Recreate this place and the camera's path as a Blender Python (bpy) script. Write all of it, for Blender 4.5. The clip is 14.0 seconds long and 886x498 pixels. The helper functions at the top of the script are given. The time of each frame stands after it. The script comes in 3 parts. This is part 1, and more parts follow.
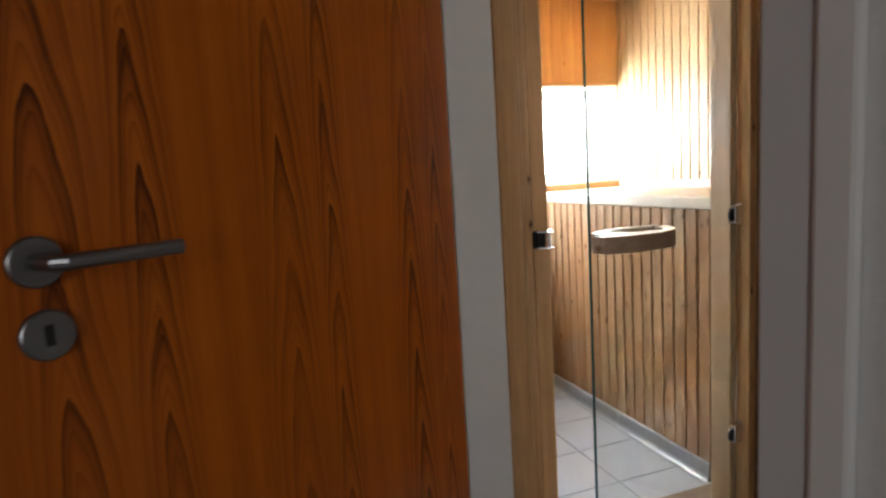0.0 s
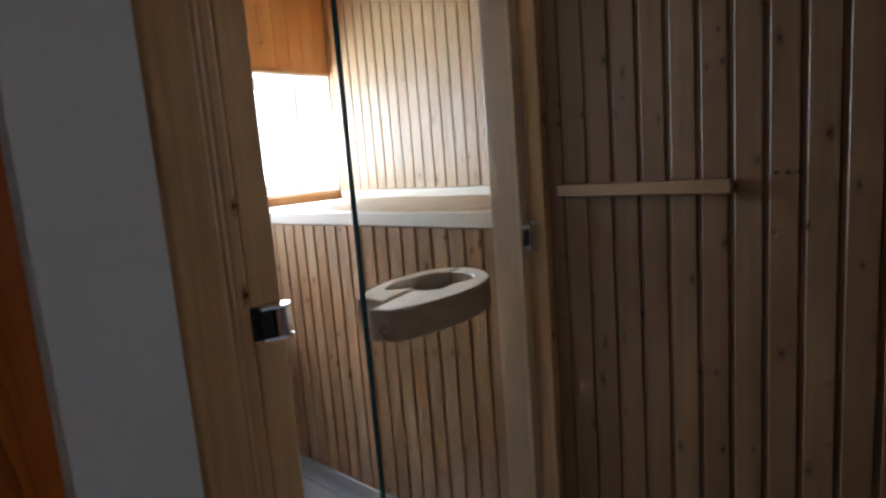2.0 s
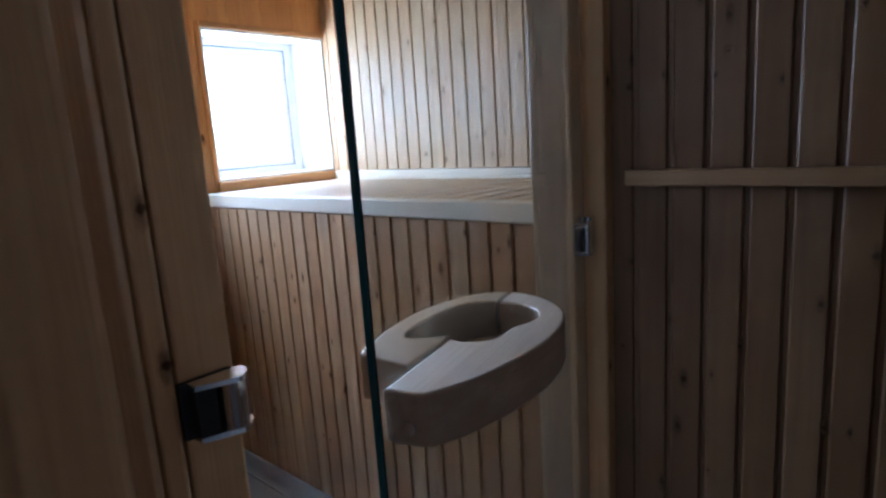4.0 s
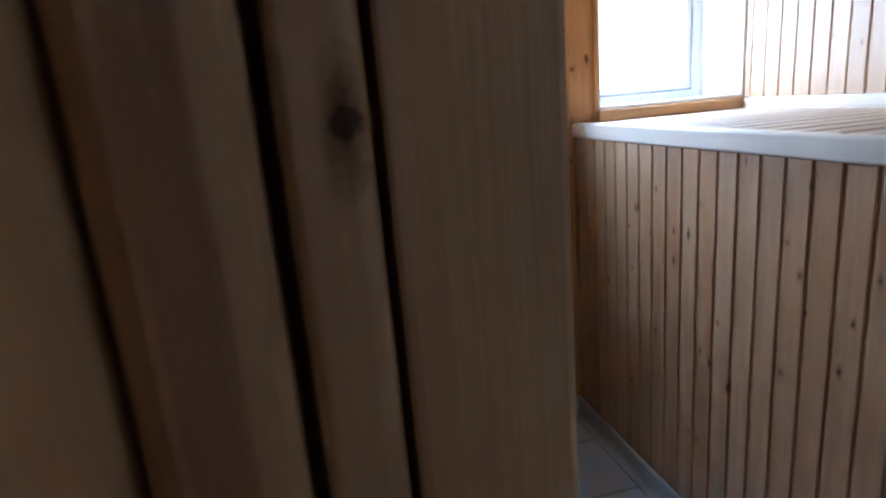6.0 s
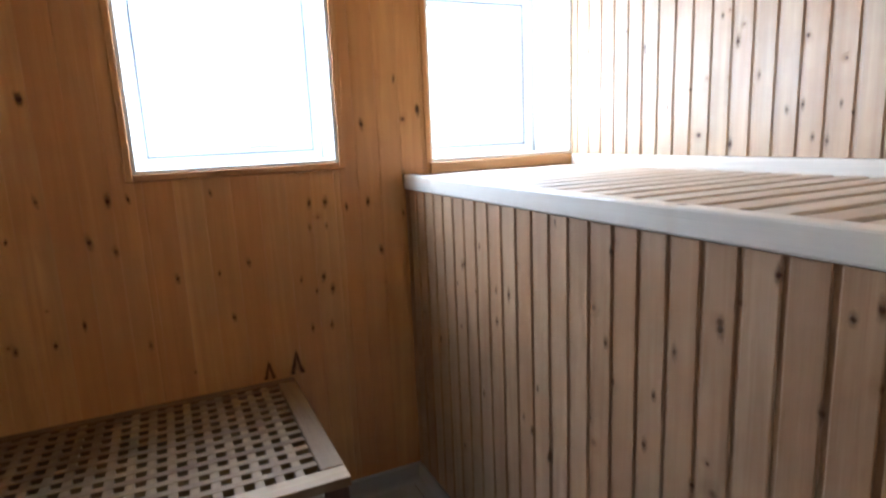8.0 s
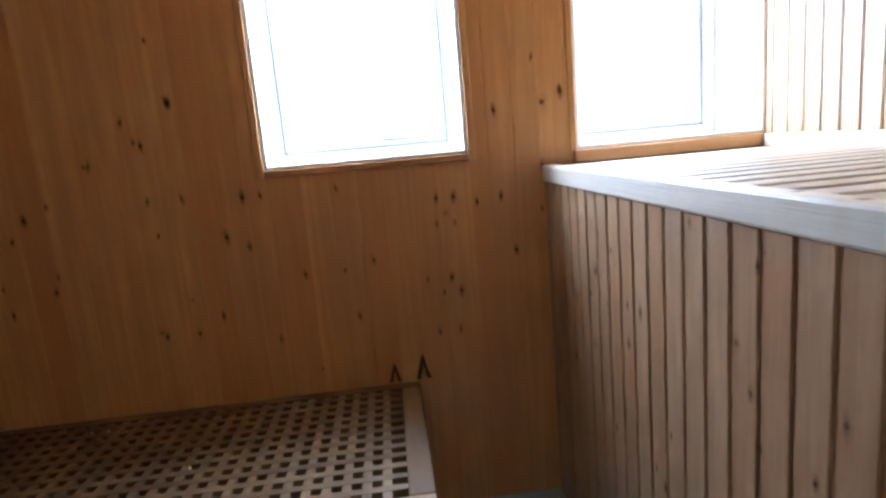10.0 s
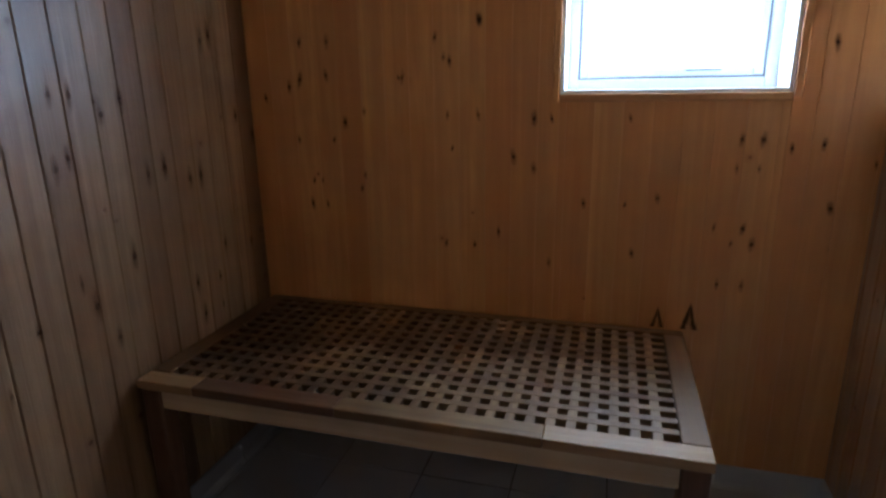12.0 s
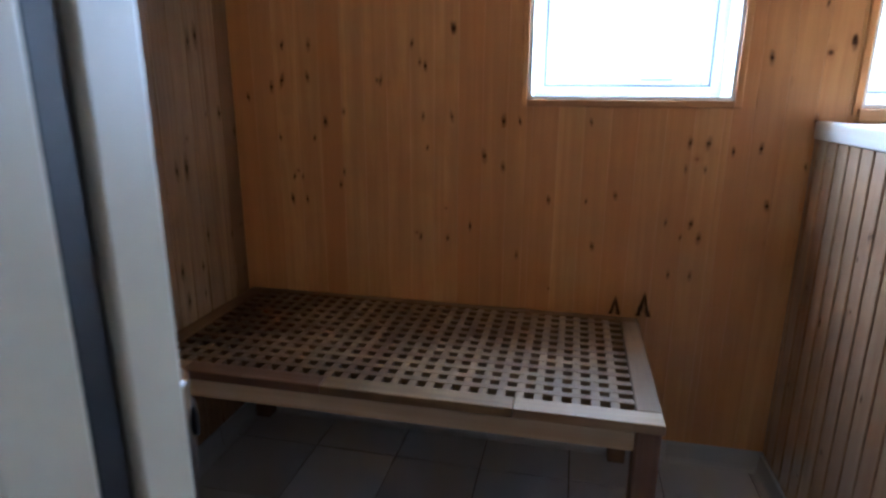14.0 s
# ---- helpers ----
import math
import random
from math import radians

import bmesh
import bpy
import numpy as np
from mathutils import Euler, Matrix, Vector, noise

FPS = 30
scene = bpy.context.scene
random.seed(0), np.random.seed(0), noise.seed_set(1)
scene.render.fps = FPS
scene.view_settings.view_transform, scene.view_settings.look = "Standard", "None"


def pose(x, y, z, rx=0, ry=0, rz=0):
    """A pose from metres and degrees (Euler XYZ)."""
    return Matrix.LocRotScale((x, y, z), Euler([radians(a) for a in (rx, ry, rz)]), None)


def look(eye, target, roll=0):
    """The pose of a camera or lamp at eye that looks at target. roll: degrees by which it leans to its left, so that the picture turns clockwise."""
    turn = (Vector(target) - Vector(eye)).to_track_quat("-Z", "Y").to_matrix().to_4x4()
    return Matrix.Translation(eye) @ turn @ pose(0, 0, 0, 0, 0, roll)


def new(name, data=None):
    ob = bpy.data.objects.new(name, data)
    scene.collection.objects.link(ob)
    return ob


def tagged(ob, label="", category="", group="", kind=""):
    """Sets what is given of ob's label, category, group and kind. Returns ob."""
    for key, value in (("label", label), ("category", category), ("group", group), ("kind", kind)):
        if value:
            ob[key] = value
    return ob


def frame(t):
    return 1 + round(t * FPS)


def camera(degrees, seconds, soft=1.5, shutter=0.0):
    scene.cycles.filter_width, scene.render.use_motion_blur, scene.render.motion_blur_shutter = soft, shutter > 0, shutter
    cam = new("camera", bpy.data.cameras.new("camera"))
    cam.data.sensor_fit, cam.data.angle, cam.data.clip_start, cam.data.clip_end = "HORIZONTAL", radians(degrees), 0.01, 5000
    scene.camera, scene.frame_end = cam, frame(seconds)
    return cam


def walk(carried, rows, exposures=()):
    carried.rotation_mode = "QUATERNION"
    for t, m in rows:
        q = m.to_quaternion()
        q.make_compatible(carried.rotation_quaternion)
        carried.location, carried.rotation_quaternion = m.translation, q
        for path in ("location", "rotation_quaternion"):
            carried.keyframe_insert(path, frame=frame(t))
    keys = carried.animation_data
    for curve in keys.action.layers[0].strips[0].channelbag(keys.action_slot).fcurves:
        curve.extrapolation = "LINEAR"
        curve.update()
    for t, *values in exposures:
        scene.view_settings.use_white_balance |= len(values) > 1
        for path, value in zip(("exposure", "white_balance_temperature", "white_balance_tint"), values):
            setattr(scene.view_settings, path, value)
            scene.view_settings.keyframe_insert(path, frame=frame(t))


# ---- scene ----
cam = camera(74.0, 14.0, 2.6, 0.3)

PATH = [
    (0, (0.273, 0.75, 1.153), (0.924, 2.624, 0.901), -3.5),
    (0.5, (0.361, 0.944, 1.162), (1.075, 2.796, 0.919), -4.7),
    (1, (0.433, 1.084, 1.158), (1.298, 2.867, 0.89), -3.7),
    (1.5, (0.516, 1.224, 1.143), (1.669, 2.83, 0.841), -3.4),
    (2, (0.597, 1.385, 1.163), (2.059, 2.716, 0.864), -4.5),
    (2.2, (0.614, 1.403, 1.15), (2.107, 2.701, 0.853), -4.3),
    (4.3, (0.872, 1.684, 1.161), (2.312, 3.013, 0.77), -3.8),
    (4.5, (0.916, 1.719, 1.157), (2.166, 3.231, 0.764), -3.0),
    (5, (0.928, 1.85, 1.135), (1.746, 3.628, 0.721), -3.4),
    (5.5, (0.919, 1.873, 1.124), (1.378, 3.775, 0.709), -3.3),
    (6, (0.949, 1.926, 1.13), (1.363, 3.82, 0.638), -4.9),
    (6.5, (1.002, 1.971, 1.117), (1.572, 3.838, 0.681), -3.2),
    (7, (1.055, 1.976, 1.125), (1.919, 3.733, 0.719), -3.6),
    (7.2, (1.072, 1.982, 1.129), (1.992, 3.712, 0.729), -3.5),
    (9.3, (1.308, 2.027, 1.14), (1.713, 3.939, 0.732), -2.3),
    (9.5, (1.349, 2.034, 1.138), (1.683, 3.958, 0.706), -3.1),
    (10, (1.369, 2.126, 1.108), (1.532, 4.086, 0.748), -5.0),
    (10.5, (1.263, 2.189, 1.134), (1.234, 4.15, 0.738), -3.7),
    (11, (1.238, 2.169, 1.13), (0.883, 4.094, 0.723), -0.3),
    (11.5, (1.196, 2.136, 1.121), (0.711, 4.027, 0.689), -0.2),
    (12, (1.197, 2.113, 1.099), (0.657, 3.962, 0.561), -1.0),
    (12.5, (1.21, 2.089, 1.097), (0.647, 3.92, 0.52), -2.2),
    (13, (1.224, 2.051, 1.103), (0.635, 3.882, 0.554), -2.6),
    (13.5, (1.265, 2.027, 1.101), (0.75, 3.883, 0.563), -1.6),
    (14, (1.191, 1.994, 1.091), (0.775, 3.88, 0.572), 0.3),
]
EXPOSURES = [(0.0, 1.35, 6500, 10), (0.5, 0.85, 6350, 10), (1.0, 0.5, 6150, 10), (2.0, 0.15, 5700, 10), (4.5, -0.4, 4750, 10), (5.5, -0.5, 4700, 10), (6.5, 0.0, 5000, 10), (7.0, 0.2, 5200, 10), (9.5, -0.1, 5100, 10), (10.5, 0.1, 5050, 10), (11.0, -0.25, 4800, 10), (11.5, -0.4, 4800, 10), (12.5, -0.45, 4800, 10), (13.0, -0.1, 4650, 10), (14.0, 0.0, 4500, 10)]
walk(cam, [(t, look(eye, target, roll)) for t, eye, target, roll in PATH], EXPOSURES)


# ---- world, sun, window lamps, room fill ----
world = bpy.data.worlds.new("sky")
scene.world = world
world.use_nodes = True
wn = world.node_tree.nodes
sky = wn.new("ShaderNodeTexSky")
sky.sky_type, sky.sun_disc = "NISHITA", False
sky.sun_elevation, sky.sun_rotation = radians(38), radians(-25)
wn["Background"].inputs[1].default_value = 0.15
world.node_tree.links.new(sky.outputs[0], wn["Background"].inputs[0])

sun = new("sun", bpy.data.lights.new("sun", "SUN"))
sun.data.energy, sun.data.angle, sun.data.color = 0.6, radians(15), (1, 0.95, 0.88)
sun.matrix_world = look((0.3, 8, 6.0), (1.7, 3.2, 1.0))


def window_lamp(name, at, toward, w, h, watts, colour=(0.86, 0.94, 1.0)):
    """Area lamp set in a window opening in place of the sky's light."""
    la = bpy.data.lights.new(name, "AREA")
    la.shape, la.size, la.size_y, la.energy, la.color = "RECTANGLE", w, h, watts, colour
    ob = new(name, la)
    ob.matrix_world = look(at, toward)
    return ob


window_lamp("daylight_sauna_a", (1.32, 3.875, 1.34), (1.32, 2.5, 1.34), 0.44, 0.45, 16.5)
window_lamp("daylight_sauna_b", (2.115, 3.875, 1.33), (2.115, 2.5, 1.33), 0.40, 0.45, 13.5)
# Fill lamp in an unseen opening, added to light the door and jamb.
window_lamp("room_fill_light", (-1.0, -0.92, 1.45), (-0.2, 1.0, 1.15), 0.40, 1.05, 4.4, (1.0, 0.96, 0.94))

# ---- materials ----


class Nodes:
    """Short forms for building a node material."""

    def __init__(self, name):
        self.m = bpy.data.materials.new(name)
        self.m.use_nodes = True
        self.t = self.m.node_tree
        self.bsdf = self.t.nodes["Principled BSDF"]

    def n(self, kind, **kw):
        node = self.t.nodes.new("ShaderNode" + kind)
        for k, v in kw.items():
            node.inputs[k].default_value = v
        return node

    def link(self, a, b):
        self.t.links.new(a, b)

    def math(self, op, a, b=0.0, clamp=False):
        node = self.t.nodes.new("ShaderNodeMath")
        node.operation, node.use_clamp = op, clamp
        for i, v in enumerate((a, b)):
            if isinstance(v, (int, float)):
                node.inputs[i].default_value = v
            else:
                self.link(v, node.inputs[i])
        return node.outputs[0]

    def ramp(self, fac, stops):
        node = self.t.nodes.new("ShaderNodeValToRGB")
        cr = node.color_ramp
        while len(cr.elements) < len(stops):
            cr.elements.new(0.5)
        for e, (p, c) in zip(cr.elements, stops):
            e.position, e.color = p, (*c, 1)
        self.link(fac, node.inputs[0])
        return node.outputs[0]

    def mix(self, fac, a, b, mode="MIX"):
        node = self.t.nodes.new("ShaderNodeMix")
        node.data_type, node.blend_type = "RGBA", mode
        for sock, v in ((node.inputs[0], fac), (node.inputs[6], a), (node.inputs[7], b)):
            if isinstance(v, (int, float)):
                sock.default_value = v
            elif isinstance(v, tuple):
                sock.default_value = (*v, 1)
            else:
                self.link(v, sock)
        return node.outputs[2]

    def mapped(self, scale=(1, 1, 1), spread=0.0):
        """Object coordinates, scaled, and shifted for each piece by its own random number."""
        co = self.n("TexCoord").outputs["Object"]
        if spread:
            rnd = self.n("ObjectInfo").outputs["Random"]
            sh = self.n("CombineXYZ")
            for i, k in enumerate((spread, spread * 0.37, spread * 2.3)):
                self.link(self.math("MULTIPLY", rnd, k), sh.inputs[i])
            add = self.n("VectorMath")
            self.link(co, add.inputs[0])
            self.link(sh.outputs[0], add.inputs[1])
            co = add.outputs[0]
        mp = self.n("Mapping")
        mp.inputs["Scale"].default_value = scale
        self.link(co, mp.inputs[0])
        return mp.outputs[0]

    def noise(self, vec, scale=1.0, detail=3.0, rough=0.55, distort=0.0):
        node = self.n("TexNoise", Scale=scale, Detail=detail, Roughness=rough, Distortion=distort)
        self.link(vec, node.inputs["Vector"])
        return node.outputs["Fac"]

    def bump(self, height, strength=0.2, distance=0.002):
        node = self.n("Bump", Strength=strength, Distance=distance)
        self.link(height, node.inputs["Height"])
        self.link(node.outputs[0], self.bsdf.inputs["Normal"])
        self.link(node.outputs[0], self.bsdf.inputs["Coat Normal"])

    def set(self, **kw):
        for k, v in kw.items():
            sock = self.bsdf.inputs[k.replace("_", " ")]
            if isinstance(v, (int, float)):
                sock.default_value = v
            elif isinstance(v, tuple):
                sock.default_value = (*v, 1)
            else:
                self.link(v, sock)
        return self.m


def pine(name, light, dark, knot=(0.055, 0.022, 0.010), knots=0.5, rough=0.5, along="z", tone=0.25, patch=0.0, varnish=0.0, streaks=2.6, gloss=0.30, dents=0.0):
    """Knotty softwood: long growth lines, a few round knots, each board with its own tone."""
    k = Nodes(name)
    sc = {"z": (1, 1, 0.05), "x": (0.05, 1, 1), "y": (1, 0.05, 1)}[along]
    iso = k.mapped((1, 1, 1), 7.0)
    lines = k.mapped(sc, 7.0)
    wob = k.noise(k.mapped(tuple(v * 0.6 for v in sc), 7.0), 14, 2)
    grain = k.noise(lines, 46, 3, 0.55, 0.9)
    broad = k.noise(lines, 13, 3, 0.5, 1.2)
    blotch = k.noise(iso, 9, 3, 0.6)
    fine = k.noise(k.mapped(tuple(v if v == 1 else 0.02 for v in sc), 7.0), 320, 2)
    col = k.ramp(grain, [(0.22, dark), (0.62, light)])
    streak = k.noise(k.mapped(tuple(v if v == 1 else 0.014 for v in sc), 7.0), 30, 3, 0.6, 0.5)
    col = k.mix(k.math("MULTIPLY", k.math("SUBTRACT", broad, 0.35, True), 2.2, True), col, tuple(v * 0.70 for v in light))
    col = k.mix(k.math("MULTIPLY", k.math("SUBTRACT", streak, 0.50, True), streaks, True), col, tuple(v * w for v, w in zip(dark, (0.95, 0.85, 0.75))))
    col = k.mix(k.math("MULTIPLY", k.math("SUBTRACT", blotch, 0.42, True), 1.1, True), col, tuple(v * w for v, w in zip(dark, (0.9, 0.85, 0.8))))
    if patch:
        wear = k.noise(k.mapped((1, 1, 1)), 4.5, 3, 0.5)
        sx = k.n("SeparateXYZ")
        k.link(k.n("TexCoord").outputs["Object"], sx.inputs[0])
        wear = k.math("ADD", k.math("MULTIPLY", k.math("SUBTRACT", 0.92, sx.outputs[0]), 1.3), k.math("MULTIPLY", k.math("SUBTRACT", wear, 0.5), 3.0))
        col = k.mix(k.math("MULTIPLY", wear, patch, True), col, tuple(v * 0.32 for v in dark))
    rnd = k.n("ObjectInfo").outputs["Random"]
    col = k.mix(k.math("MULTIPLY", rnd, tone), col, tuple(v * w for v, w in zip(dark, (0.95, 0.82, 0.7))))
    height = k.math("ADD", k.math("MULTIPLY", grain, 0.5), k.math("MULTIPLY", fine, 0.35))
    coat = varnish
    if knots:
        vo = k.n("TexVoronoi", Scale=10.5, Randomness=1.0)
        vo.voronoi_dimensions = "2D"
        si, fl = k.n("SeparateXYZ"), k.n("CombineXYZ")
        k.link(iso, si.inputs[0])
        k.link(si.outputs[{"z": 0, "x": 1, "y": 0}[along]], fl.inputs[0])
        k.link(si.outputs[{"z": 2, "x": 0, "y": 1}[along]], fl.inputs[1])
        k.link(fl.outputs[0], vo.inputs["Vector"])
        sep = k.n("SeparateColor")
        k.link(vo.outputs["Color"], sep.inputs[0])
        keep = k.math("GREATER_THAN", sep.outputs[0], 1 - knots)
        size = k.math("MULTIPLY_ADD", k.math("POWER", sep.outputs[1], 1.8), 0.085)
        size.node.inputs[2].default_value = 0.032
        near = k.math("SUBTRACT", 1.0, k.math("DIVIDE", vo.outputs["Distance"], size), True)
        deep = k.math("ADD", k.math("MULTIPLY", sep.outputs[2], 0.6), 0.35, True)
        core = k.math("MULTIPLY", k.math("MULTIPLY", near, 1.4, True), k.math("MULTIPLY", keep, deep), True)
        halo = k.math("SUBTRACT", 1.0, k.math("DIVIDE", vo.outputs["Distance"], k.math("MULTIPLY", size, 2.6)), True)
        halo = k.math("MULTIPLY", k.math("MULTIPLY", halo, keep), 0.6)
        col = k.mix(halo, col, tuple(v * w for v, w in zip(dark, (0.75, 0.6, 0.45))))
        col = k.mix(core, col, knot)
        height = k.math("SUBTRACT", height, k.math("MULTIPLY", halo, 1.6))
        height = k.math("ADD", height, k.math("MULTIPLY", core, 0.7))
        spec = k.math("SUBTRACT", 0.5, k.math("MULTIPLY", core, 0.4))
        k.link(spec, k.bsdf.inputs["Specular IOR Level"])
        coat = k.math("MULTIPLY", k.math("SUBTRACT", 1.0, k.math("MULTIPLY", core, 0.9)), varnish)
    height = k.math("ADD", height, k.math("MULTIPLY", blotch, 1.2))
    if dents:
        worn = k.noise(k.mapped((1, 1, 0.4), 7.0), 38, 2, 0.5)
        height = k.math("ADD", height, k.math("MULTIPLY", worn, dents))
    k.bump(height, 0.6, 0.0030)
    rr = k.math("MULTIPLY_ADD", wob, 0.3)
    rr.node.inputs[2].default_value = rough - 0.12
    return k.set(Base_Color=col, Roughness=rr, Coat_Weight=coat, Coat_Roughness=gloss)


def paint(name, colour, rough=0.45, relief=0.0, scale=40, dirt=0.12):
    k = Nodes(name)
    co = k.mapped((1, 1, 1), 3.0)
    a, b = k.noise(co, 3.0, 4), k.noise(co, scale, 4)
    col = k.mix(k.math("MULTIPLY", a, dirt), colour, tuple(v * 0.7 for v in colour))
    col = k.mix(k.math("MULTIPLY", b, dirt * 0.6), col, tuple(v * 0.8 for v in colour))
    if relief:
        k.bump(b, 0.6, relief)
    else:
        k.bump(b, 0.12, 0.0005)
    return k.set(Base_Color=col, Roughness=rough)


def metal(name, colour, rough):
    k = Nodes(name)
    b = k.noise(k.mapped((1, 1, 1), 3.0), 160, 3)
    r = k.math("MULTIPLY_ADD", b, 0.2)
    r.node.inputs[2].default_value = rough
    return k.set(Base_Color=colour, Metallic=1.0, Roughness=r)


def veneer():
    """Orange-brown door veneer in plain leaves, with pairs of tall pointed flame figures between them."""
    k = Nodes("brown_veneer")
    sep = k.n("SeparateXYZ")
    k.link(k.n("TexCoord").outputs["Object"], sep.inputs[0])
    leaf = 0.31
    low = k.noise(k.mapped((1, 1, 0.22)), 7.0, 3, 0.55)
    x = k.math("ADD", sep.outputs[0], k.math("MULTIPLY", k.math("SUBTRACT", low, 0.5), 0.050))
    u = k.math("FRACT", k.math("DIVIDE", k.math("ADD", x, 1.193), leaf))
    cell = k.math("FLOOR", k.math("DIVIDE", k.math("ADD", x, 1.193), leaf))
    ux = k.math("MULTIPLY", u, leaf)
    d1 = k.math("DIVIDE", k.math("ABSOLUTE", k.math("SUBTRACT", ux, 0.098)), 0.050)
    d2 = k.math("DIVIDE", k.math("ABSOLUTE", k.math("SUBTRACT", ux, 0.196)), 0.036)
    d = k.math("MINIMUM", d1, d2)
    other = k.math("GREATER_THAN", d1, d2)
    mild = k.noise(k.mapped((1, 1, 0.10)), 30, 4, 0.65)
    drift = k.noise(k.mapped((0.4, 1, 1)), 3.1, 2)
    ph = k.math("ADD", sep.outputs[2], k.math("MULTIPLY", k.math("POWER", d, 1.6), 0.40))
    ph = k.math("ADD", ph, k.math("MULTIPLY", mild, 0.085))
    ph = k.math("ADD", ph, k.math("MULTIPLY", drift, 0.22))
    ph = k.math("ADD", ph, k.math("MULTIPLY", cell, 0.057))
    ph = k.math("ADD", ph, k.math("MULTIPLY", other, 0.083))
    saw = k.math("POWER", k.math("FRACT", k.math("MULTIPLY", ph, 6.1)), 1.8)
    rings = k.math("POWER", k.math("FRACT", k.math("MULTIPLY", ph, 21.0)), 2.5)
    bands = k.math("ADD", k.math("MULTIPLY", saw, 0.74), k.math("MULTIPLY", rings, 0.34), True)
    fine = k.noise(k.mapped((1, 1, 0.03)), 240, 3)
    streak = k.noise(k.mapped((1, 1, 0.02)), 36, 3)
    col = k.ramp(bands, [(0.0, (0.68, 0.172, 0.010)), (0.35, (0.46, 0.102, 0.006)), (0.75, (0.145, 0.029, 0.003)), (1.0, (0.045, 0.010, 0.002))])
    flat = k.ramp(streak, [(0.3, (0.50, 0.112, 0.006)), (0.7, (0.68, 0.165, 0.010))])
    fade = k.math("MULTIPLY", k.math("SUBTRACT", k.noise(k.mapped((1, 1, 0.4), 0), 5.0, 3), 0.25, True), 3.2, True)
    where = k.math("MULTIPLY", k.math("MULTIPLY", k.math("SUBTRACT", 1.25, d, True), 1.1, True), fade)
    col = k.mix(where, flat, col)
    col = k.mix(k.math("MULTIPLY", fine, 0.32), col, (0.12, 0.027, 0.004))
    k.bump(fine, 0.1, 0.0005)
    return k.set(Base_Color=col, Roughness=0.36, Specular_IOR_Level=0.18)


def glass(name, tint, ior=1.46):
    k = Nodes(name)
    return k.set(Base_Color=tint, Roughness=0.0, IOR=ior, Transmission_Weight=1.0)


def plain(name, colour, rough=0.6):
    k = Nodes(name)
    b = k.noise(k.mapped((1, 1, 1), 3.0), 60, 3)
    col = k.mix(k.math("MULTIPLY", b, 0.3), colour, tuple(v * 0.6 for v in colour))
    k.bump(b, 0.1, 0.0005)
    return k.set(Base_Color=col, Roughness=rough)


PINE = pine("knotty_pine", (0.69, 0.378, 0.126), (0.50, 0.240, 0.070), knots=0.10, tone=0.6, rough=0.40, varnish=0.35, streaks=1.5)
PINE_GREY = pine("worn_pine", (0.48, 0.315, 0.180), (0.30, 0.168, 0.080), knots=0.2, tone=0.6, rough=0.36, varnish=1.0, gloss=0.22, dents=1.0)
# Pine with a lowered base; the hall's shade is put into the colour.
PINE_SHADE = pine("shade_dark_pine", (0.26, 0.141, 0.062), (0.155, 0.078, 0.032), knots=0.25, tone=0.6, rough=0.42)
PINE_PALE = pine("pale_knotty_pine", (0.56, 0.395, 0.215), (0.38, 0.225, 0.105), knots=0.25, tone=0.4, rough=0.42, varnish=0.15)
# Batten tone lowered to sit with the shade-coloured hall boards.
BATTEN_WOOD = pine("batten_wood", (0.34, 0.19, 0.083), (0.24, 0.125, 0.052), knots=0.0, along="y", tone=0.1)
# Greyed pine, its base lowered further for the shade on the left wall.
PINE_LEFT = pine("greyed_shaded_pine", (0.35, 0.228, 0.118), (0.165, 0.097, 0.045), knots=0.10, tone=0.75, rough=0.42, varnish=0.3, streaks=4.0)
PINE_FRAME = pine("frame_pine", (0.70, 0.42, 0.19), (0.52, 0.27, 0.105), knots=0.0, rough=0.40, tone=0.15, streaks=1.3)
PINE_TRIM = pine("level_knotty_pine", (0.60, 0.34, 0.14), (0.37, 0.185, 0.066), knots=0.0, along="x", tone=0.3, rough=0.40)
PINE_POST = pine("pale_pine_post", (0.62, 0.455, 0.30), (0.50, 0.335, 0.195), knots=0.0, rough=0.42, tone=0.1, streaks=1.2)
THRESHOLD_WOOD = pine("worn_threshold_wood", (0.25, 0.175, 0.115), (0.15, 0.095, 0.055), knots=0.0, along="x", tone=0.1)
PINE_X = pine("frame_pine_level", (0.52, 0.31, 0.13), (0.38, 0.19, 0.065), knots=0.0, along="x", tone=0.15)
PALE_POST = paint("pale_worn_post", (0.43, 0.37, 0.265), 0.42, dirt=0.35)
ASPEN_X = pine("pale_slat_wood", (0.68, 0.59, 0.47), (0.54, 0.43, 0.31), knots=0.0, along="x", tone=0.35)
ASPEN_Y = pine("pale_rail_wood", (0.74, 0.67, 0.56), (0.64, 0.55, 0.43), knots=0.05, along="y", tone=0.1, varnish=0.3)
TABLE_X = pine("oiled_table_wood", (0.250, 0.152, 0.050), (0.115, 0.062, 0.020), knots=0.0, along="x", tone=0.75, rough=0.56, patch=0.95)
TABLE_Y = pine("oiled_table_wood_cross", (0.250, 0.152, 0.050), (0.115, 0.062, 0.020), knots=0.0, along="y", tone=0.75, rough=0.56, patch=0.95)
TABLE_PALE = pine("worn_pale_table_wood", (0.35, 0.228, 0.098), (0.23, 0.140, 0.055), knots=0.0, along="x", tone=0.2)
TABLE_DARK = pine("wet_dark_table_wood", (0.15, 0.075, 0.032), (0.085, 0.040, 0.018), knots=0.0, along="x", tone=0.1, rough=0.32)
APRON_X = pine("pale_apron_wood", (0.56, 0.44, 0.28), (0.42, 0.30, 0.17), knots=0.0, along="x", tone=0.1)
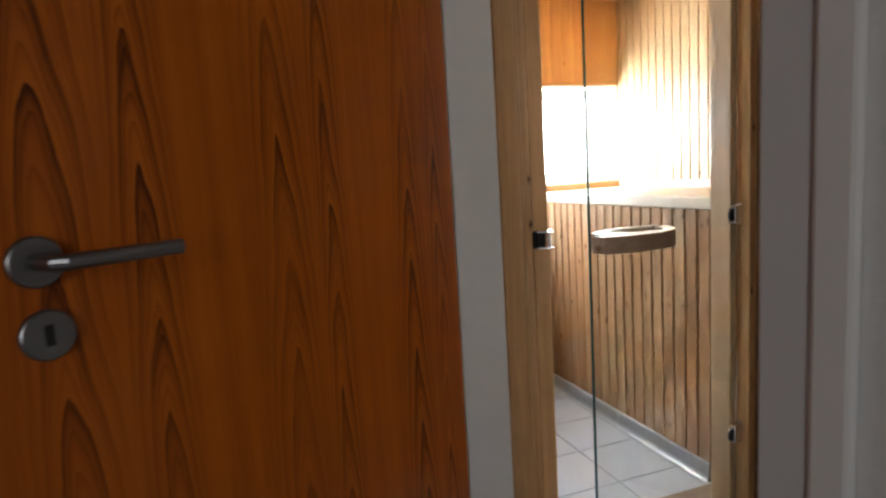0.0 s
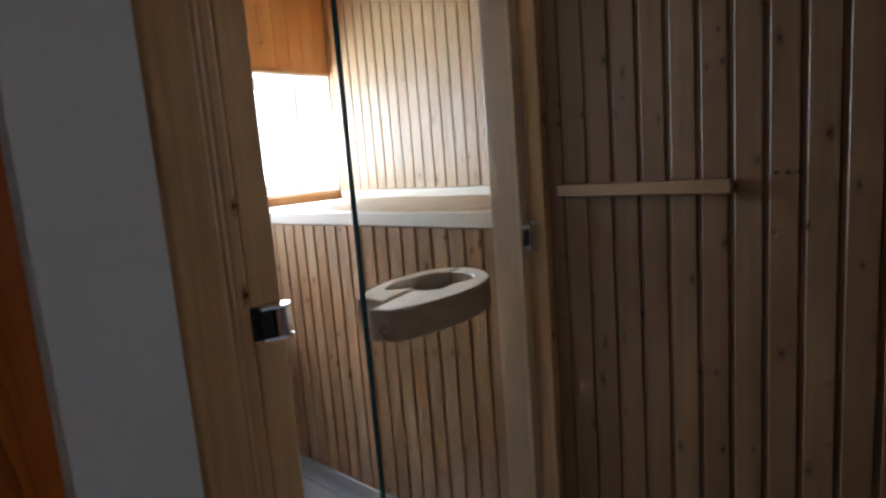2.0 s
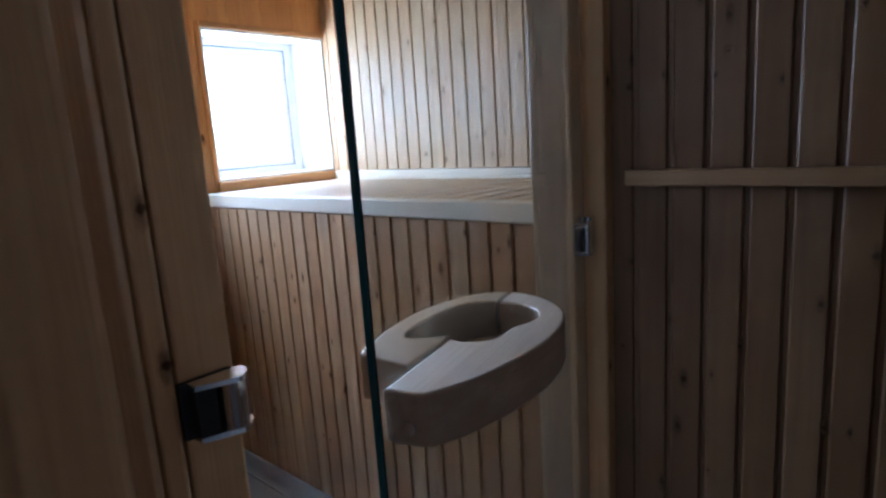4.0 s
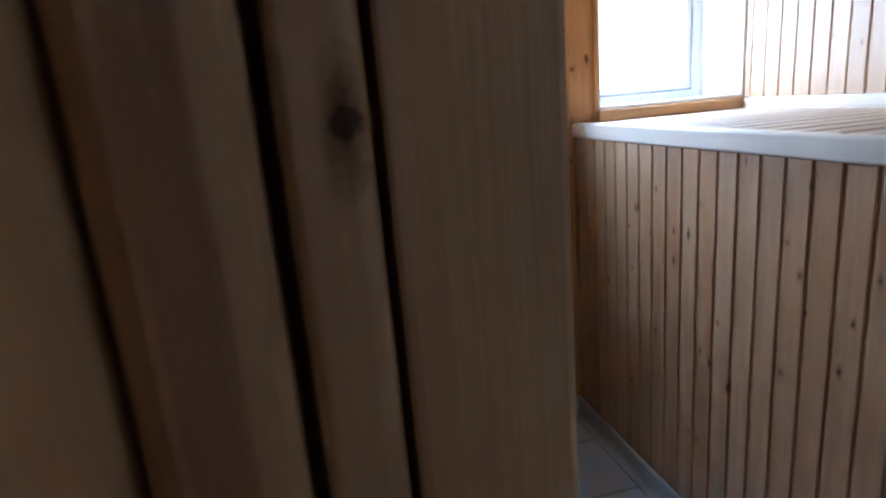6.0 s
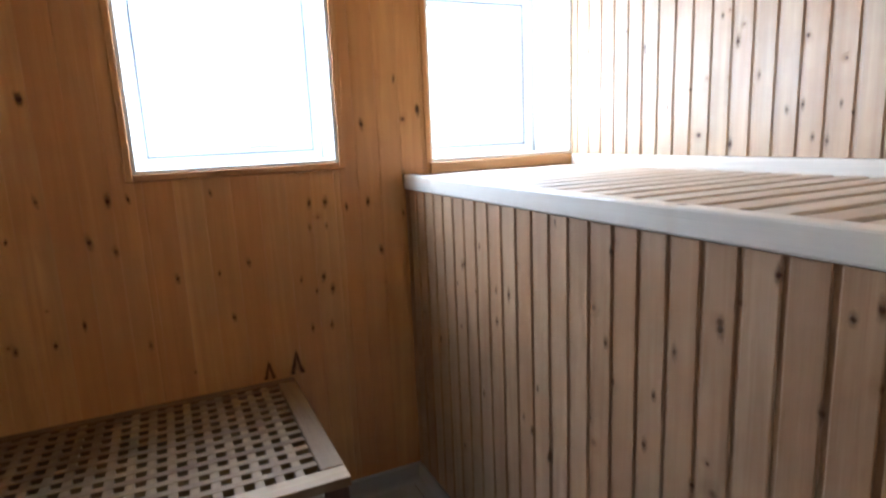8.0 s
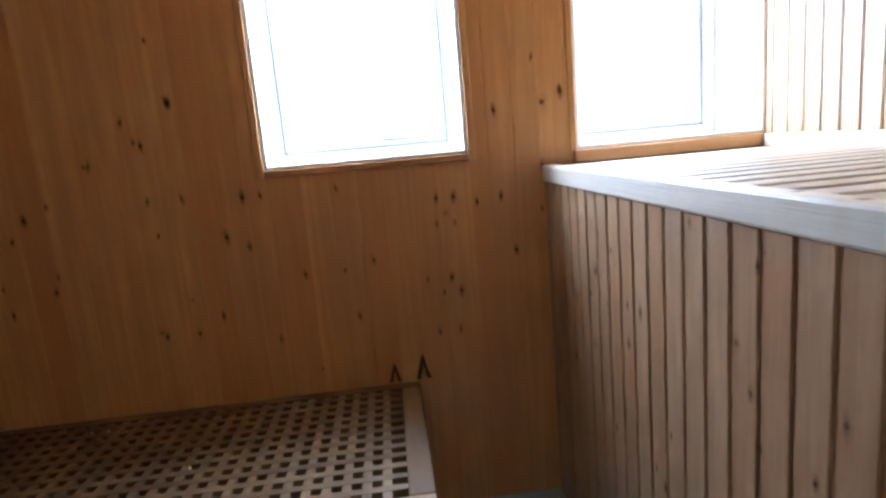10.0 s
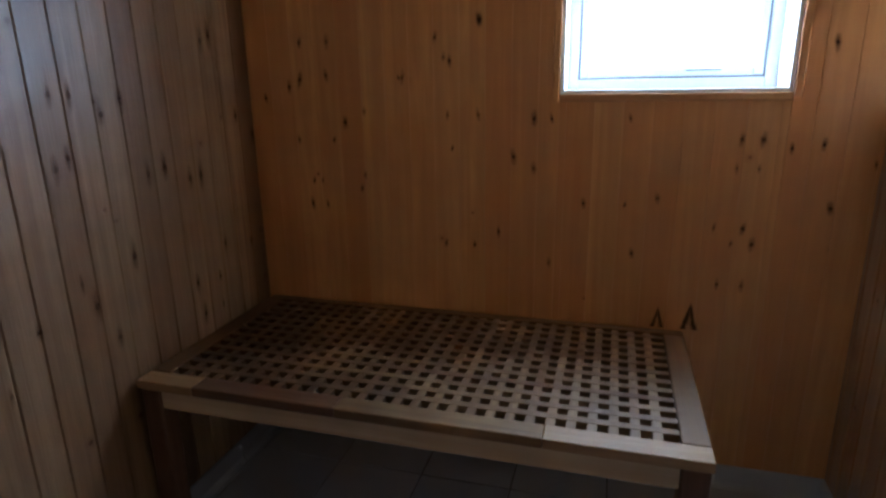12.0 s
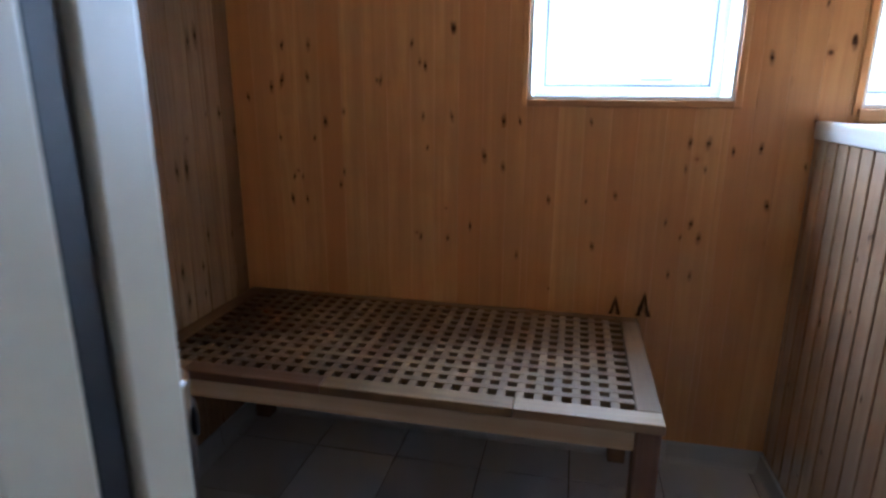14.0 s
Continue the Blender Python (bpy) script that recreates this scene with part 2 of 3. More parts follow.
APRON_Y = pine("pale_apron_wood_cross", (0.56, 0.44, 0.28), (0.42, 0.30, 0.17), knots=0.0, along="y", tone=0.1)
LEG_WOOD = pine("dark_leg_wood", (0.17, 0.085, 0.04), (0.09, 0.042, 0.02), knots=0.0)
HANDLE_WOOD = pine("handle_wood", (0.46, 0.335, 0.23), (0.30, 0.20, 0.125), knots=0.0, along="x", tone=0.0, rough=0.36, varnish=0.6)
# Dark wood put on unseen walls and ceiling to cut bounced light.
BOUNCE_CUT_WOOD = pine("bounce_cut_wood", (0.16, 0.09, 0.045), (0.10, 0.05, 0.025), knots=0.0)
VENEER = veneer()
WHITE = paint("white_gloss_paint", (0.84, 0.84, 0.82), 0.35)
# Grey paint whose tone also carries the shade on lining and rebate.
SHADE_GREY = paint("shade_grey_paint", (0.70, 0.71, 0.72), 0.45)
PLASTER = paint("rough_white_plaster", (0.74, 0.73, 0.71), 0.8, 0.006, 55)
PVC = paint("white_window_plastic", (0.82, 0.84, 0.86), 0.3, dirt=0.05)
GASKET = plain("grey_gasket", (0.16, 0.20, 0.23), 0.6)
TILE = paint("white_glazed_tile", (0.37, 0.395, 0.435), 0.36, dirt=0.2)
GROUT = plain("grey_grout", (0.10, 0.095, 0.09), 0.9)
# Unseen hall floor made dark so that it throws back little light.
BOUNCE_CUT_FLOOR = paint("bounce_cut_floor", (0.16, 0.15, 0.145), 0.4, dirt=0.2)
CHROME = metal("polished_chrome", (0.78, 0.80, 0.83), 0.06)
STEEL = metal("brushed_dark_steel", (0.24, 0.24, 0.245), 0.28)
BLACK = plain("black_rubber", (0.012, 0.012, 0.012), 0.5)
DOOR_GLASS = glass("clear_door_glass", (0.87, 0.915, 0.905))
GLASS_EDGE = plain("teal_glass_edge", (0.02, 0.10, 0.115), 0.15)
PANE = glass("window_glass", (0.99, 1.0, 1.0), 1.02)
GROUND = plain("pale_gravel", (0.42, 0.41, 0.38), 0.9)

# ---- building helpers ----


def mesh_of(name, bm, mat):
    me = bpy.data.meshes.new(name)
    bmesh.ops.recalc_face_normals(bm, faces=bm.faces)
    bm.to_mesh(me)
    bm.free()
    me.materials.append(mat)
    return me


def part(name, bm, mat, parent=None, label="", m=None):
    """One bmesh (or mesh) as one object, under a thing or a part."""
    ob = new(name, bm if isinstance(bm, bpy.types.Mesh) else mesh_of(name, bm, mat))
    if parent:
        ob.parent = parent
    if m is not None:
        ob.matrix_basis = m
    return tagged(ob, label)


def thing(name, label, category, m=None, group="", kind=""):
    ob = new(name)
    ob.empty_display_size = 0.1
    if m is not None:
        ob.matrix_basis = m
    return tagged(ob, label, category, group, kind)


def box(x0, x1, y0, y1, z0, z1, bevel=0.0, bm=None):
    """A box with rounded edges, alone or added to bm."""
    b = bmesh.new()
    bmesh.ops.create_cube(b, size=1)
    bmesh.ops.scale(b, vec=(x1 - x0, y1 - y0, z1 - z0), verts=b.verts)
    bmesh.ops.translate(b, vec=((x0 + x1) / 2, (y0 + y1) / 2, (z0 + z1) / 2), verts=b.verts)
    if bevel:
        bmesh.ops.bevel(b, geom=b.edges[:], offset=bevel, segments=2, profile=0.5, affect="EDGES")
    if bm is None:
        return b
    tmp = bpy.data.meshes.new("tmp")
    b.to_mesh(tmp)
    b.free()
    bm.from_mesh(tmp)
    bpy.data.meshes.remove(tmp)
    return bm


def prism(outline, z0, z1, bm=None, bevel=0.0):
    """A plan outline drawn up from z0 to z1."""
    b = bm or bmesh.new()
    lo = [b.verts.new((x, y, z0)) for x, y in outline]
    hi = [b.verts.new((x, y, z1)) for x, y in outline]
    b.faces.new(lo[::-1])
    b.faces.new(hi)
    for i in range(len(lo)):
        j = (i + 1) % len(lo)
        b.faces.new((lo[i], lo[j], hi[j], hi[i]))
    if bevel:
        bmesh.ops.bevel(b, geom=b.edges[:], offset=bevel, segments=2, profile=0.5, affect="EDGES")
    return b


def tube(points, r, bm=None, n=14):
    """A round bar along a path of points."""
    b = bm or bmesh.new()
    rings = []
    pts = [Vector(p) for p in points]
    for i, p in enumerate(pts):
        d = (pts[min(i + 1, len(pts) - 1)] - pts[max(i - 1, 0)]).normalized()
        q = d.to_track_quat("Z", "Y")
        rings.append([b.verts.new(p + q @ Vector((r * math.cos(a), r * math.sin(a), 0))) for a in (2 * math.pi * k / n for k in range(n))])
    for a, c in zip(rings, rings[1:]):
        for k in range(n):
            b.faces.new((a[k], a[(k + 1) % n], c[(k + 1) % n], c[k]))
    b.faces.new(rings[0][::-1])
    b.faces.new(rings[-1])
    return b


def disc(r, depth, hole=None, n=40, bevel=0.002):
    """A round plate, its axis along y, its face at y = -depth."""
    b = bmesh.new()
    prof = [(0.0001, -depth), (r - bevel, -depth), (r, -depth + bevel), (r, 0)]
    rows = [[b.verts.new((p * math.cos(a), y, p * math.sin(a))) for a in (2 * math.pi * k / n for k in range(n))] for p, y in prof]
    for a, c in zip(rows, rows[1:]):
        for k in range(n):
            b.faces.new((a[k], a[(k + 1) % n], c[(k + 1) % n], c[k]))
    return b


BOARDS = {}


def board_mesh(width, height, style, mat):
    """An upright board seen from -y: 'flush' with a fine V joint, or 'shadow' with a wide sunk tongue."""
    key = (round(width, 4), round(height, 4), style, mat.name)
    if key not in BOARDS:
        w, t = width / 2, 0.012
        if style in ("flush", "vee"):
            v = 0.0009 if style == "flush" else 0.0026
            line = [(-w, t), (-w, v * 1.4), (-w + v, 0), (w - v, 0), (w, v * 1.4), (w, t)]
        else:
            line = [(-w, t), (-w, 0.0034), (-w + 0.0082, 0.0034), (-w + 0.0090, 0.0016), (-w + 0.0112, 0), (w - 0.0030, 0), (w - 0.0008, 0.0012), (w - 0.0003, t)]
        BOARDS[key] = mesh_of("board", prism(line, 0, height), mat)
    return BOARDS[key]


def board_run(wall, start, direction, count, pitch, z0, z1, style, mat, first=0.0):
    """Upright boards side by side; direction: the angle of the run in plan, faces to its right."""
    c, s = math.cos(radians(direction)), math.sin(radians(direction))
    for i in range(count):
        d = first + (i + 0.5) * pitch
        part("board", board_mesh(pitch, z1 - z0, style, mat), mat, wall, m=pose(start[0] + c * d, start[1] + s * d, z0, 0, 0, direction))

# ---- plan ----
BACK, LEFT, RIGHT, FRONT = 3.69, 0.15, 2.42, 2.20     # faces of the sauna's walls
BENCH_X, BENCH_Z = 1.79, 1.022                        # face and top of the tall bench
HALL_X, HALL_Y = 1.715, 0.80                          # panelled hall wall, hall's near wall
DOOR_W0, DOOR_W1 = 0.70, 0.83                         # the wall with the brown door's opening
CEIL_S, CEIL_H = 2.06, 2.35
W1 = (1.055, 1.588, 1.070, 1.610)
W2 = (1.882, 2.420, 1.055, 1.600)


def wall(name, boxes, mat, label):
    bm = bmesh.new()
    for b in boxes:
        box(*b, bm=bm)
    return tagged(part(name, bm, mat), label, "wall", kind="structure")


# back wall: solid round two openings
yb0, yb1 = BACK + 0.012, BACK + 0.26
wall_back = wall("wall_back", [
    (LEFT - 0.15, W1[0], yb0, yb1, 0, CEIL_S), (W1[1], W2[0], yb0, yb1, 0, CEIL_S), (W2[1], RIGHT + 0.15, yb0, yb1, 0, CEIL_S),
    (W1[0], W1[1], yb0, yb1, 0, W1[2]), (W1[0], W1[1], yb0, yb1, W1[3], CEIL_S),
    (W2[0], W2[1], yb0, yb1, 0, W2[2]), (W2[0], W2[1], yb0, yb1, W2[3], CEIL_S)], PINE, "orange knotty pine boarded wall with two small windows")
wall_left = wall("wall_left", [(LEFT - 0.15, LEFT - 0.012, 2.05, BACK + 0.012, 0, CEIL_S)], PINE_GREY, "knotty pine boarded sauna wall beside the lattice table")
wall_right = wall("wall_right", [(RIGHT + 0.012, RIGHT + 0.15, 2.05, BACK + 0.012, 0, CEIL_S)], PINE_GREY, "pale pine boarded wall above the tall bench")
# Front wall takes the shade-coloured pine to throw less light back.
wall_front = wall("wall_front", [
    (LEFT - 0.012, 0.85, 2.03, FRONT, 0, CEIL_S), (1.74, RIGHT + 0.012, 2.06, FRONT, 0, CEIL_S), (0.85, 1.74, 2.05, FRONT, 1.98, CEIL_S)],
    PINE_SHADE, "pine wall round the sauna's glass door")
ceiling_sauna = wall("ceiling_sauna", [(LEFT - 0.15, RIGHT + 0.15, 2.03, BACK + 0.26, CEIL_S, CEIL_S + 0.1)], PINE, "boarded pine ceiling")
# hall and the room before it; unseen sides are dark to limit bounced light
wall_hall_pine = wall("wall_hall_pine", [(HALL_X + 0.012, HALL_X + 0.12, HALL_Y, 2.06, 0, CEIL_H)], PINE_GREY, "shadowy knotty pine boarded hall wall")
wall_hall_near = wall("wall_hall_near", [(DOOR_W1, HALL_X + 0.12, HALL_Y - 0.12, HALL_Y, 0, CEIL_H)], BOUNCE_CUT_WOOD, "unseen hall wall, darkened to cut bounced light")
wall_door = wall("wall_door", [
    (DOOR_W0, DOOR_W1, -0.90, 1.083, 0, CEIL_H), (DOOR_W0, 0.834, 1.985, 2.03, 0, CEIL_H), (DOOR_W0, DOOR_W1, 1.083, 1.985, 2.06, CEIL_H)],
    PLASTER, "rough white plastered wall with a doorway")
wall_room_far = wall("wall_room_far", [(-1.75, DOOR_W1, 2.03, 2.045, 0, CEIL_H)], BOUNCE_CUT_WOOD, "unseen room wall, darkened to cut bounced light")
# Unseen wall kept white as a reflector for the near jamb and door.
wall_room_left = wall("wall_room_left", [(-1.85, -1.75, -0.90, 2.045, 0, CEIL_H)], PLASTER, "unseen room wall, white to bounce light back")
# Unseen wall; its opening is added for the fill lamp.
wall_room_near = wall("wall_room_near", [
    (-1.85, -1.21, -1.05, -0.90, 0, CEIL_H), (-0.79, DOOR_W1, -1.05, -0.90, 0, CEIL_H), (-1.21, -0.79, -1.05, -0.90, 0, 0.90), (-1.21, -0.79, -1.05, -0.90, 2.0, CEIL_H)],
    BOUNCE_CUT_WOOD, "unseen darkened room wall with an added window opening")
ceiling_hall = wall("ceiling_hall", [(-1.85, HALL_X + 0.12, -1.05, 2.03, CEIL_H, CEIL_H + 0.1)], BOUNCE_CUT_WOOD, "unseen ceiling, darkened to cut bounced light")
wall_above = wall("wall_above_sauna", [(DOOR_W1, HALL_X + 0.12, 2.03, 2.05, CEIL_S + 0.1, CEIL_H)], PLASTER, "white plastered wall over the sauna front")

floor = tagged(part("floor", box(LEFT - 0.15, RIGHT + 0.15, 2.0, BACK + 0.26, -0.10, -0.005), GROUT), "white tiled sauna floor with grey joints", "floor", kind="structure")
floor_hall = tagged(part("floor_hall", box(-1.85, HALL_X + 0.12, -1.05, 2.0, -0.10, -0.002), BOUNCE_CUT_FLOOR), "unseen hall floor, darkened to cut bounced light", "floor", kind="structure")
ground = tagged(part("ground", box(-60, 60, 3.96, 120, -0.6, -0.5), GROUND), "pale gravel ground outside the windows", "ground", kind="structure")

# ---- windows ----


def window(name, x0, x1, z0, z1, wide=0.0):
    """White lined opening with a fixed frame, a sash and a pane; the parts stand end to end."""
    w = thing(name, "small white plastic window in a deep white lining", "window", kind="structure")
    y0, y1 = BACK + 0.002, 3.82
    t = 0.010
    for b in ((x0, x0 + t, y0, y1, z0, z1), (x1 - t, x1, y0, y1, z0, z1), (x0 + t, x1 - t, y0, y1, z0, z0 + t), (x0 + t, x1 - t, y0, y1, z1 - t, z1)):
        part("lining", box(*b, bevel=0.001), WHITE, w)

    if wide:
        part("splayed_lining", prism([(x1 - 0.0105, y0 + 0.004), (x1 - 0.0105, 3.87), (x1 - wide, 3.87), (x1 - wide, 3.822)], z0 + 0.0105, z1 - 0.0105), WHITE, w, "slanted white side lining")
        x1 -= wide + 0.0005

    def ring(nm, mat, a, b, ya, yb, bev):
        """A four-sided frame a..b metres in from the opening's edge."""
        for q in ((x0 + a, x0 + b, ya, yb, z0 + a, z1 - a), (x1 - b, x1 - a, ya, yb, z0 + a, z1 - a),
                  (x0 + b, x1 - b, ya, yb, z0 + a, z0 + b), (x0 + b, x1 - b, ya, yb, z1 - b, z1 - a)):
            part(nm, box(*q, bevel=bev), mat, w)
    ring("window_frame", PVC, 0.0, 0.036, 3.822, 3.87, 0.003)
    ring("gasket", GASKET, 0.0362, 0.0395, 3.830, 3.86, 0.0)
    ring("sash", PVC, 0.0397, 0.062, 3.826, 3.87, 0.005)
    p = part("pane", box(x0 + 0.0622, x1 - 0.0622, 3.845, 3.851, z0 + 0.0622, z1 - 0.0622), PANE, w)
    p.visible_shadow = False
    return w


window_1 = window("window_1", *W1)
window_2 = window("window_2", *W2, wide=0.068)
part("ventilation_slot", box(1.363, 1.447, 3.8205, 3.826, 1.1232, 1.1268), GASKET, window_1, "thin grey slot")
part("drain_cap", box(1.328, 1.344, 3.8205, 3.826, 1.106, 1.1095), GASKET, window_1, "small grey drain cap")


def window_trim(name, x0, x1, z0, z1, sides):
    """Rounded pine moulding round an opening, proud of the boards."""
    w, yp = 0.019, BACK - 0.006
    tr = thing(name, "narrow rounded pine moulding round the window", "trim", kind="structure")
    if "l" in sides:
        part("moulding", box(x0 - w, x0, yp, BACK + 0.004, z0 - w, z1 + w, 0.003), PINE, tr)
    if "r" in sides:
        part("moulding", box(x1, x1 + w, yp, BACK + 0.004, z0 - w, z1 + w, 0.003), PINE, tr)
    if "b" in sides:
        part("moulding", box(x0, x1, yp, BACK + 0.004, z0 - w, z0, 0.003), PINE_TRIM, tr)
    part("moulding", box(x0, x1, yp, BACK + 0.004, z1, z1 + w, 0.003), PINE_TRIM, tr)
    return tr


window_trim("trim_1", *W1, "lrb")
window_trim("trim_2", *W2, "l")

# ---- sauna door frame, threshold ----
frame_l = thing("door_frame", "varnished pine frame post of the sauna door", "door frame", kind="structure")
part("casing", box(0.838, 0.909, 1.992, 2.10, 0, 2.05, 0.007), PINE_FRAME, frame_l)
part("fillet", box(0.9095, 0.940, 2.034, 2.10, 0, 2.05, 0.008), PINE_FRAME, frame_l)
part("bead", box(0.944, 0.9635, 2.050, 2.10, 0, 2.05, 0.005), PINE_FRAME, frame_l)
part("stop", box(0.967, 1.011, 2.056, 2.1045, 0, 2.05, 0.003), PINE_FRAME, frame_l)
part("rebate", box(0.967, 1.029, 2.105, 2.112, 0, 2.05, 0.002), PINE_FRAME, frame_l)
part("stop", box(0.987, 1.028, 2.1125, 2.150, 0, 2.05, 0.003), PALE_POST, frame_l, "pale worn inner edge of the post")
part("seal", box(0.987, 1.027, 2.1502, 2.1645, 0, 2.05), BLACK, frame_l, "dark rubber door seal")
part("inner_casing", box(0.987, 1.031, 2.165, 2.197, 0, 2.05, 0.003), PALE_POST, frame_l, "pale worn inner casing")
part("lining", box(0.852, 0.985, 2.122, 2.197, 0, 2.05, 0.002), PINE_FRAME, frame_l)
frame_r = thing("door_frame", "pine frame post beside the glass door's hinges", "door frame", kind="structure")
part("post", box(1.665, 1.739, 2.125, 2.205, 0, 2.05, 0.003), PINE_POST, frame_r)
part("bead", box(1.690, 1.727, 2.075, 2.123, 0, 2.05, 0.004), PINE_FRAME, frame_r)
frame_t = thing("door_frame", "pine head board over the glass door", "door frame", kind="structure")
part("head", box(1.057, 1.663, 2.06, 2.165, 1.985, 2.05, 0.003), PINE_X, frame_t)
threshold = tagged(part("threshold", box(1.0, 1.79, 2.06, 2.30, -0.002, 0.018, 0.004), THRESHOLD_WOOD), "worn brown wooden threshold", "threshold", kind="structure")

# ---- the brown door and its frame ----
jamb_far = thing("doorway_frame", "white painted door lining with a chipped edge", "door frame", kind="structure")
part("lining", box(0.690, 0.834, 1.955, 1.985, 0, 2.06, 0.002), WHITE, jamb_far)
# Grey strip puts the rebate's shadow line into the colour.
part("rebate", box(0.682, 0.6895, 1.945, 2.02, 0, 2.06, 0.002), SHADE_GREY, jamb_far)
jamb_near = thing("doorway_frame", "grey-white painted door lining with shade in its tone", "door frame", kind="structure")
part("lining", box(0.699, 0.84, 1.083, 1.140, 0, 2.06, 0.004), SHADE_GREY, jamb_near)
# White strip stands for the lit corner of the plaster.
part("plaster_edge", box(0.688, 0.699, 1.046, 1.082, 0, 2.06, 0.005), WHITE, jamb_near)
part("head", box(0.692, 0.84, 1.140, 1.955, 2.02, 2.06, 0.003), WHITE, jamb_near)

door_1 = thing("door_1", "orange-brown veneered door standing half open", "door", pose(0.715, 1.938, 0, 0, 0, 37.7), kind="structure")
leaf = part("leaf", box(-0.87, 0.0, 0.0, 0.04, 0.012, 2.0, 0.002), VENEER, door_1)
lever = part("door_handle", disc(0.0265, 0.009), STEEL, door_1, "dull steel lever handle", pose(-0.808, 0.0, 1.090))
part("lever", tube([(0, -0.008, 0), (0, -0.030, 0), (0.002, -0.042, 0), (0.010, -0.050, 0), (0.03, -0.052, 0), (0.130, -0.052, 0)], 0.0085), STEEL, lever)
key = part("keyhole_plate", disc(0.0265, 0.008), STEEL, door_1, "dull steel keyhole rosette", pose(-0.806, 0.0, 1.014))
part("keyhole", box(-0.0045, 0.0045, -0.0086, -0.0078, -0.011, 0.011), BLACK, key)

# ---- the glass door ----
OPEN = 14.8
glass_door = thing("glass_door", "frameless clear glass sauna door, ajar, with a wooden grip", "door", pose(1.676, 2.108, 0, 0, 0, OPEN))
pane = part("pane", box(-0.640, -0.004, -0.003, 0.003, 0.02, 1.965, 0.0008), DOOR_GLASS, glass_door, "clear glass pane with dark green edges")
pane.visible_shadow = False
part("pane_edge", box(-0.6425, -0.6402, -0.0029, 0.0029, 0.02, 1.965, 0.0006), GLASS_EDGE, glass_door, "polished dark teal glass edge")


def smooth(points, per=5):
    """A rounded line through a few control points."""
    out = []
    p = [points[0]] + list(points) + [points[-1]]
    for a, b_, c, d in zip(p, p[1:], p[2:], p[3:]):
        for i in range(per):
            t = i / per
            out.append(tuple(0.5 * (2 * q + (r - o) * t + (2 * o - 5 * q + 4 * r - w) * t * t + (3 * q - o - 3 * r + w) * t ** 3) for o, q, r, w in zip(a, b_, c, d)))
    return out + [points[-1]]


def grip(side):
    """Half of the carved wooden loop: side -1 towards the hall, +1 towards the sauna."""
    z0, z1, g = 0.943, 0.985, 0.0045
    if side < 0:
        outer = [(0.636, g), (0.635, 0.036)] + smooth([(0.635, 0.037), (0.600, 0.060), (0.540, 0.081), (0.480, 0.089), (0.425, 0.081), (0.385, 0.054), (0.366, 0.024), (0.362, g)])
        inner = smooth([(0.524, g), (0.526, 0.022), (0.512, 0.042), (0.478, 0.047), (0.448, 0.060), (0.418, 0.050), (0.404, 0.026), (0.402, g)])
    else:
        outer = [(0.592, g), (0.580, 0.054)] + smooth([(0.578, 0.056), (0.535, 0.067), (0.480, 0.071), (0.430, 0.063), (0.390, 0.043), (0.368, 0.020), (0.362, g)])
        inner = smooth([(0.512, g), (0.528, 0.026), (0.530, 0.041), (0.505, 0.048), (0.460, 0.045), (0.425, 0.033), (0.407, 0.018), (0.402, g)])
    b = bmesh.new()
    n = 40

    def even(line):
        """The line again, as n + 1 points at even steps of its length."""
        run = [0.0]
        for p, q in zip(line, line[1:]):
            run.append(run[-1] + math.dist(p, q))
        pts, k = [], 0
        for i in range(n + 1):
            d = run[-1] * i / n
            while k < len(line) - 2 and run[k + 1] < d:
                k += 1
            f = (d - run[k]) / max(run[k + 1] - run[k], 1e-9)
            pts.append(tuple(p + (q - p) * f for p, q in zip(line[k], line[k + 1])))
        return pts

    oo, ii = even(outer), even(inner)
    vo = [[b.verts.new((-x, side * y, z)) for x, y in oo] for z in (z0, z1)]
    vi = [[b.verts.new((-x, side * y, z)) for x, y in ii] for z in (z0, z1)]
    for i in range(n):
        b.faces.new((vo[1][i], vo[1][i + 1], vi[1][i + 1], vi[1][i]))
        b.faces.new((vo[0][i], vi[0][i], vi[0][i + 1], vo[0][i + 1]))
        b.faces.new((vo[0][i], vo[0][i + 1], vo[1][i + 1], vo[1][i]))
        b.faces.new((vi[0][i], vi[1][i], vi[1][i + 1], vi[0][i + 1]))
    for i in (0, n):
        b.faces.new((vo[0][i], vo[1][i], vi[1][i], vi[0][i]))
    bmesh.ops.recalc_face_normals(b, faces=b.faces)
    bmesh.ops.bevel(b, geom=[e for e in b.edges if abs(e.verts[0].co.z - e.verts[1].co.z) < 1e-6 and len(e.link_faces) == 2 and e.calc_face_angle(0) > 0.8], offset=0.0025, segments=2, profile=0.5, affect="EDGES")
    return b


part("grip", grip(-1), HANDLE_WOOD, glass_door, "carved greyish wooden loop grip")
part("grip", grip(1), HANDLE_WOOD, glass_door, "carved greyish wooden loop grip")
for z in (0.983, 0.304, 1.66):
    h = part("hinge", box(-0.032, 0.004, -0.016, 0.012, z - 0.028, z + 0.028, 0.005), CHROME, glass_door, "polished chrome glass hinge")
    part("hinge_disc", disc(0.019, 0.006), BLACK, h, "dark round cover", pose(-0.036, -0.0035, z))
    part("hinge_pin", tube([(0.008, -0.006, z - 0.033), (0.008, -0.006, z + 0.033)], 0.009), CHROME, h)

part("bolt", tube([(-0.6375, -0.024, 0.958), (-0.630, -0.024, 0.958)], 0.0055), CHROME, glass_door, "small chrome bolt")

# chrome roller catch on the frame's stop
catch = thing("door_catch", "polished chrome roller catch on the pine door frame", "door catch", pose(0.992, 2.0555, 0.976))
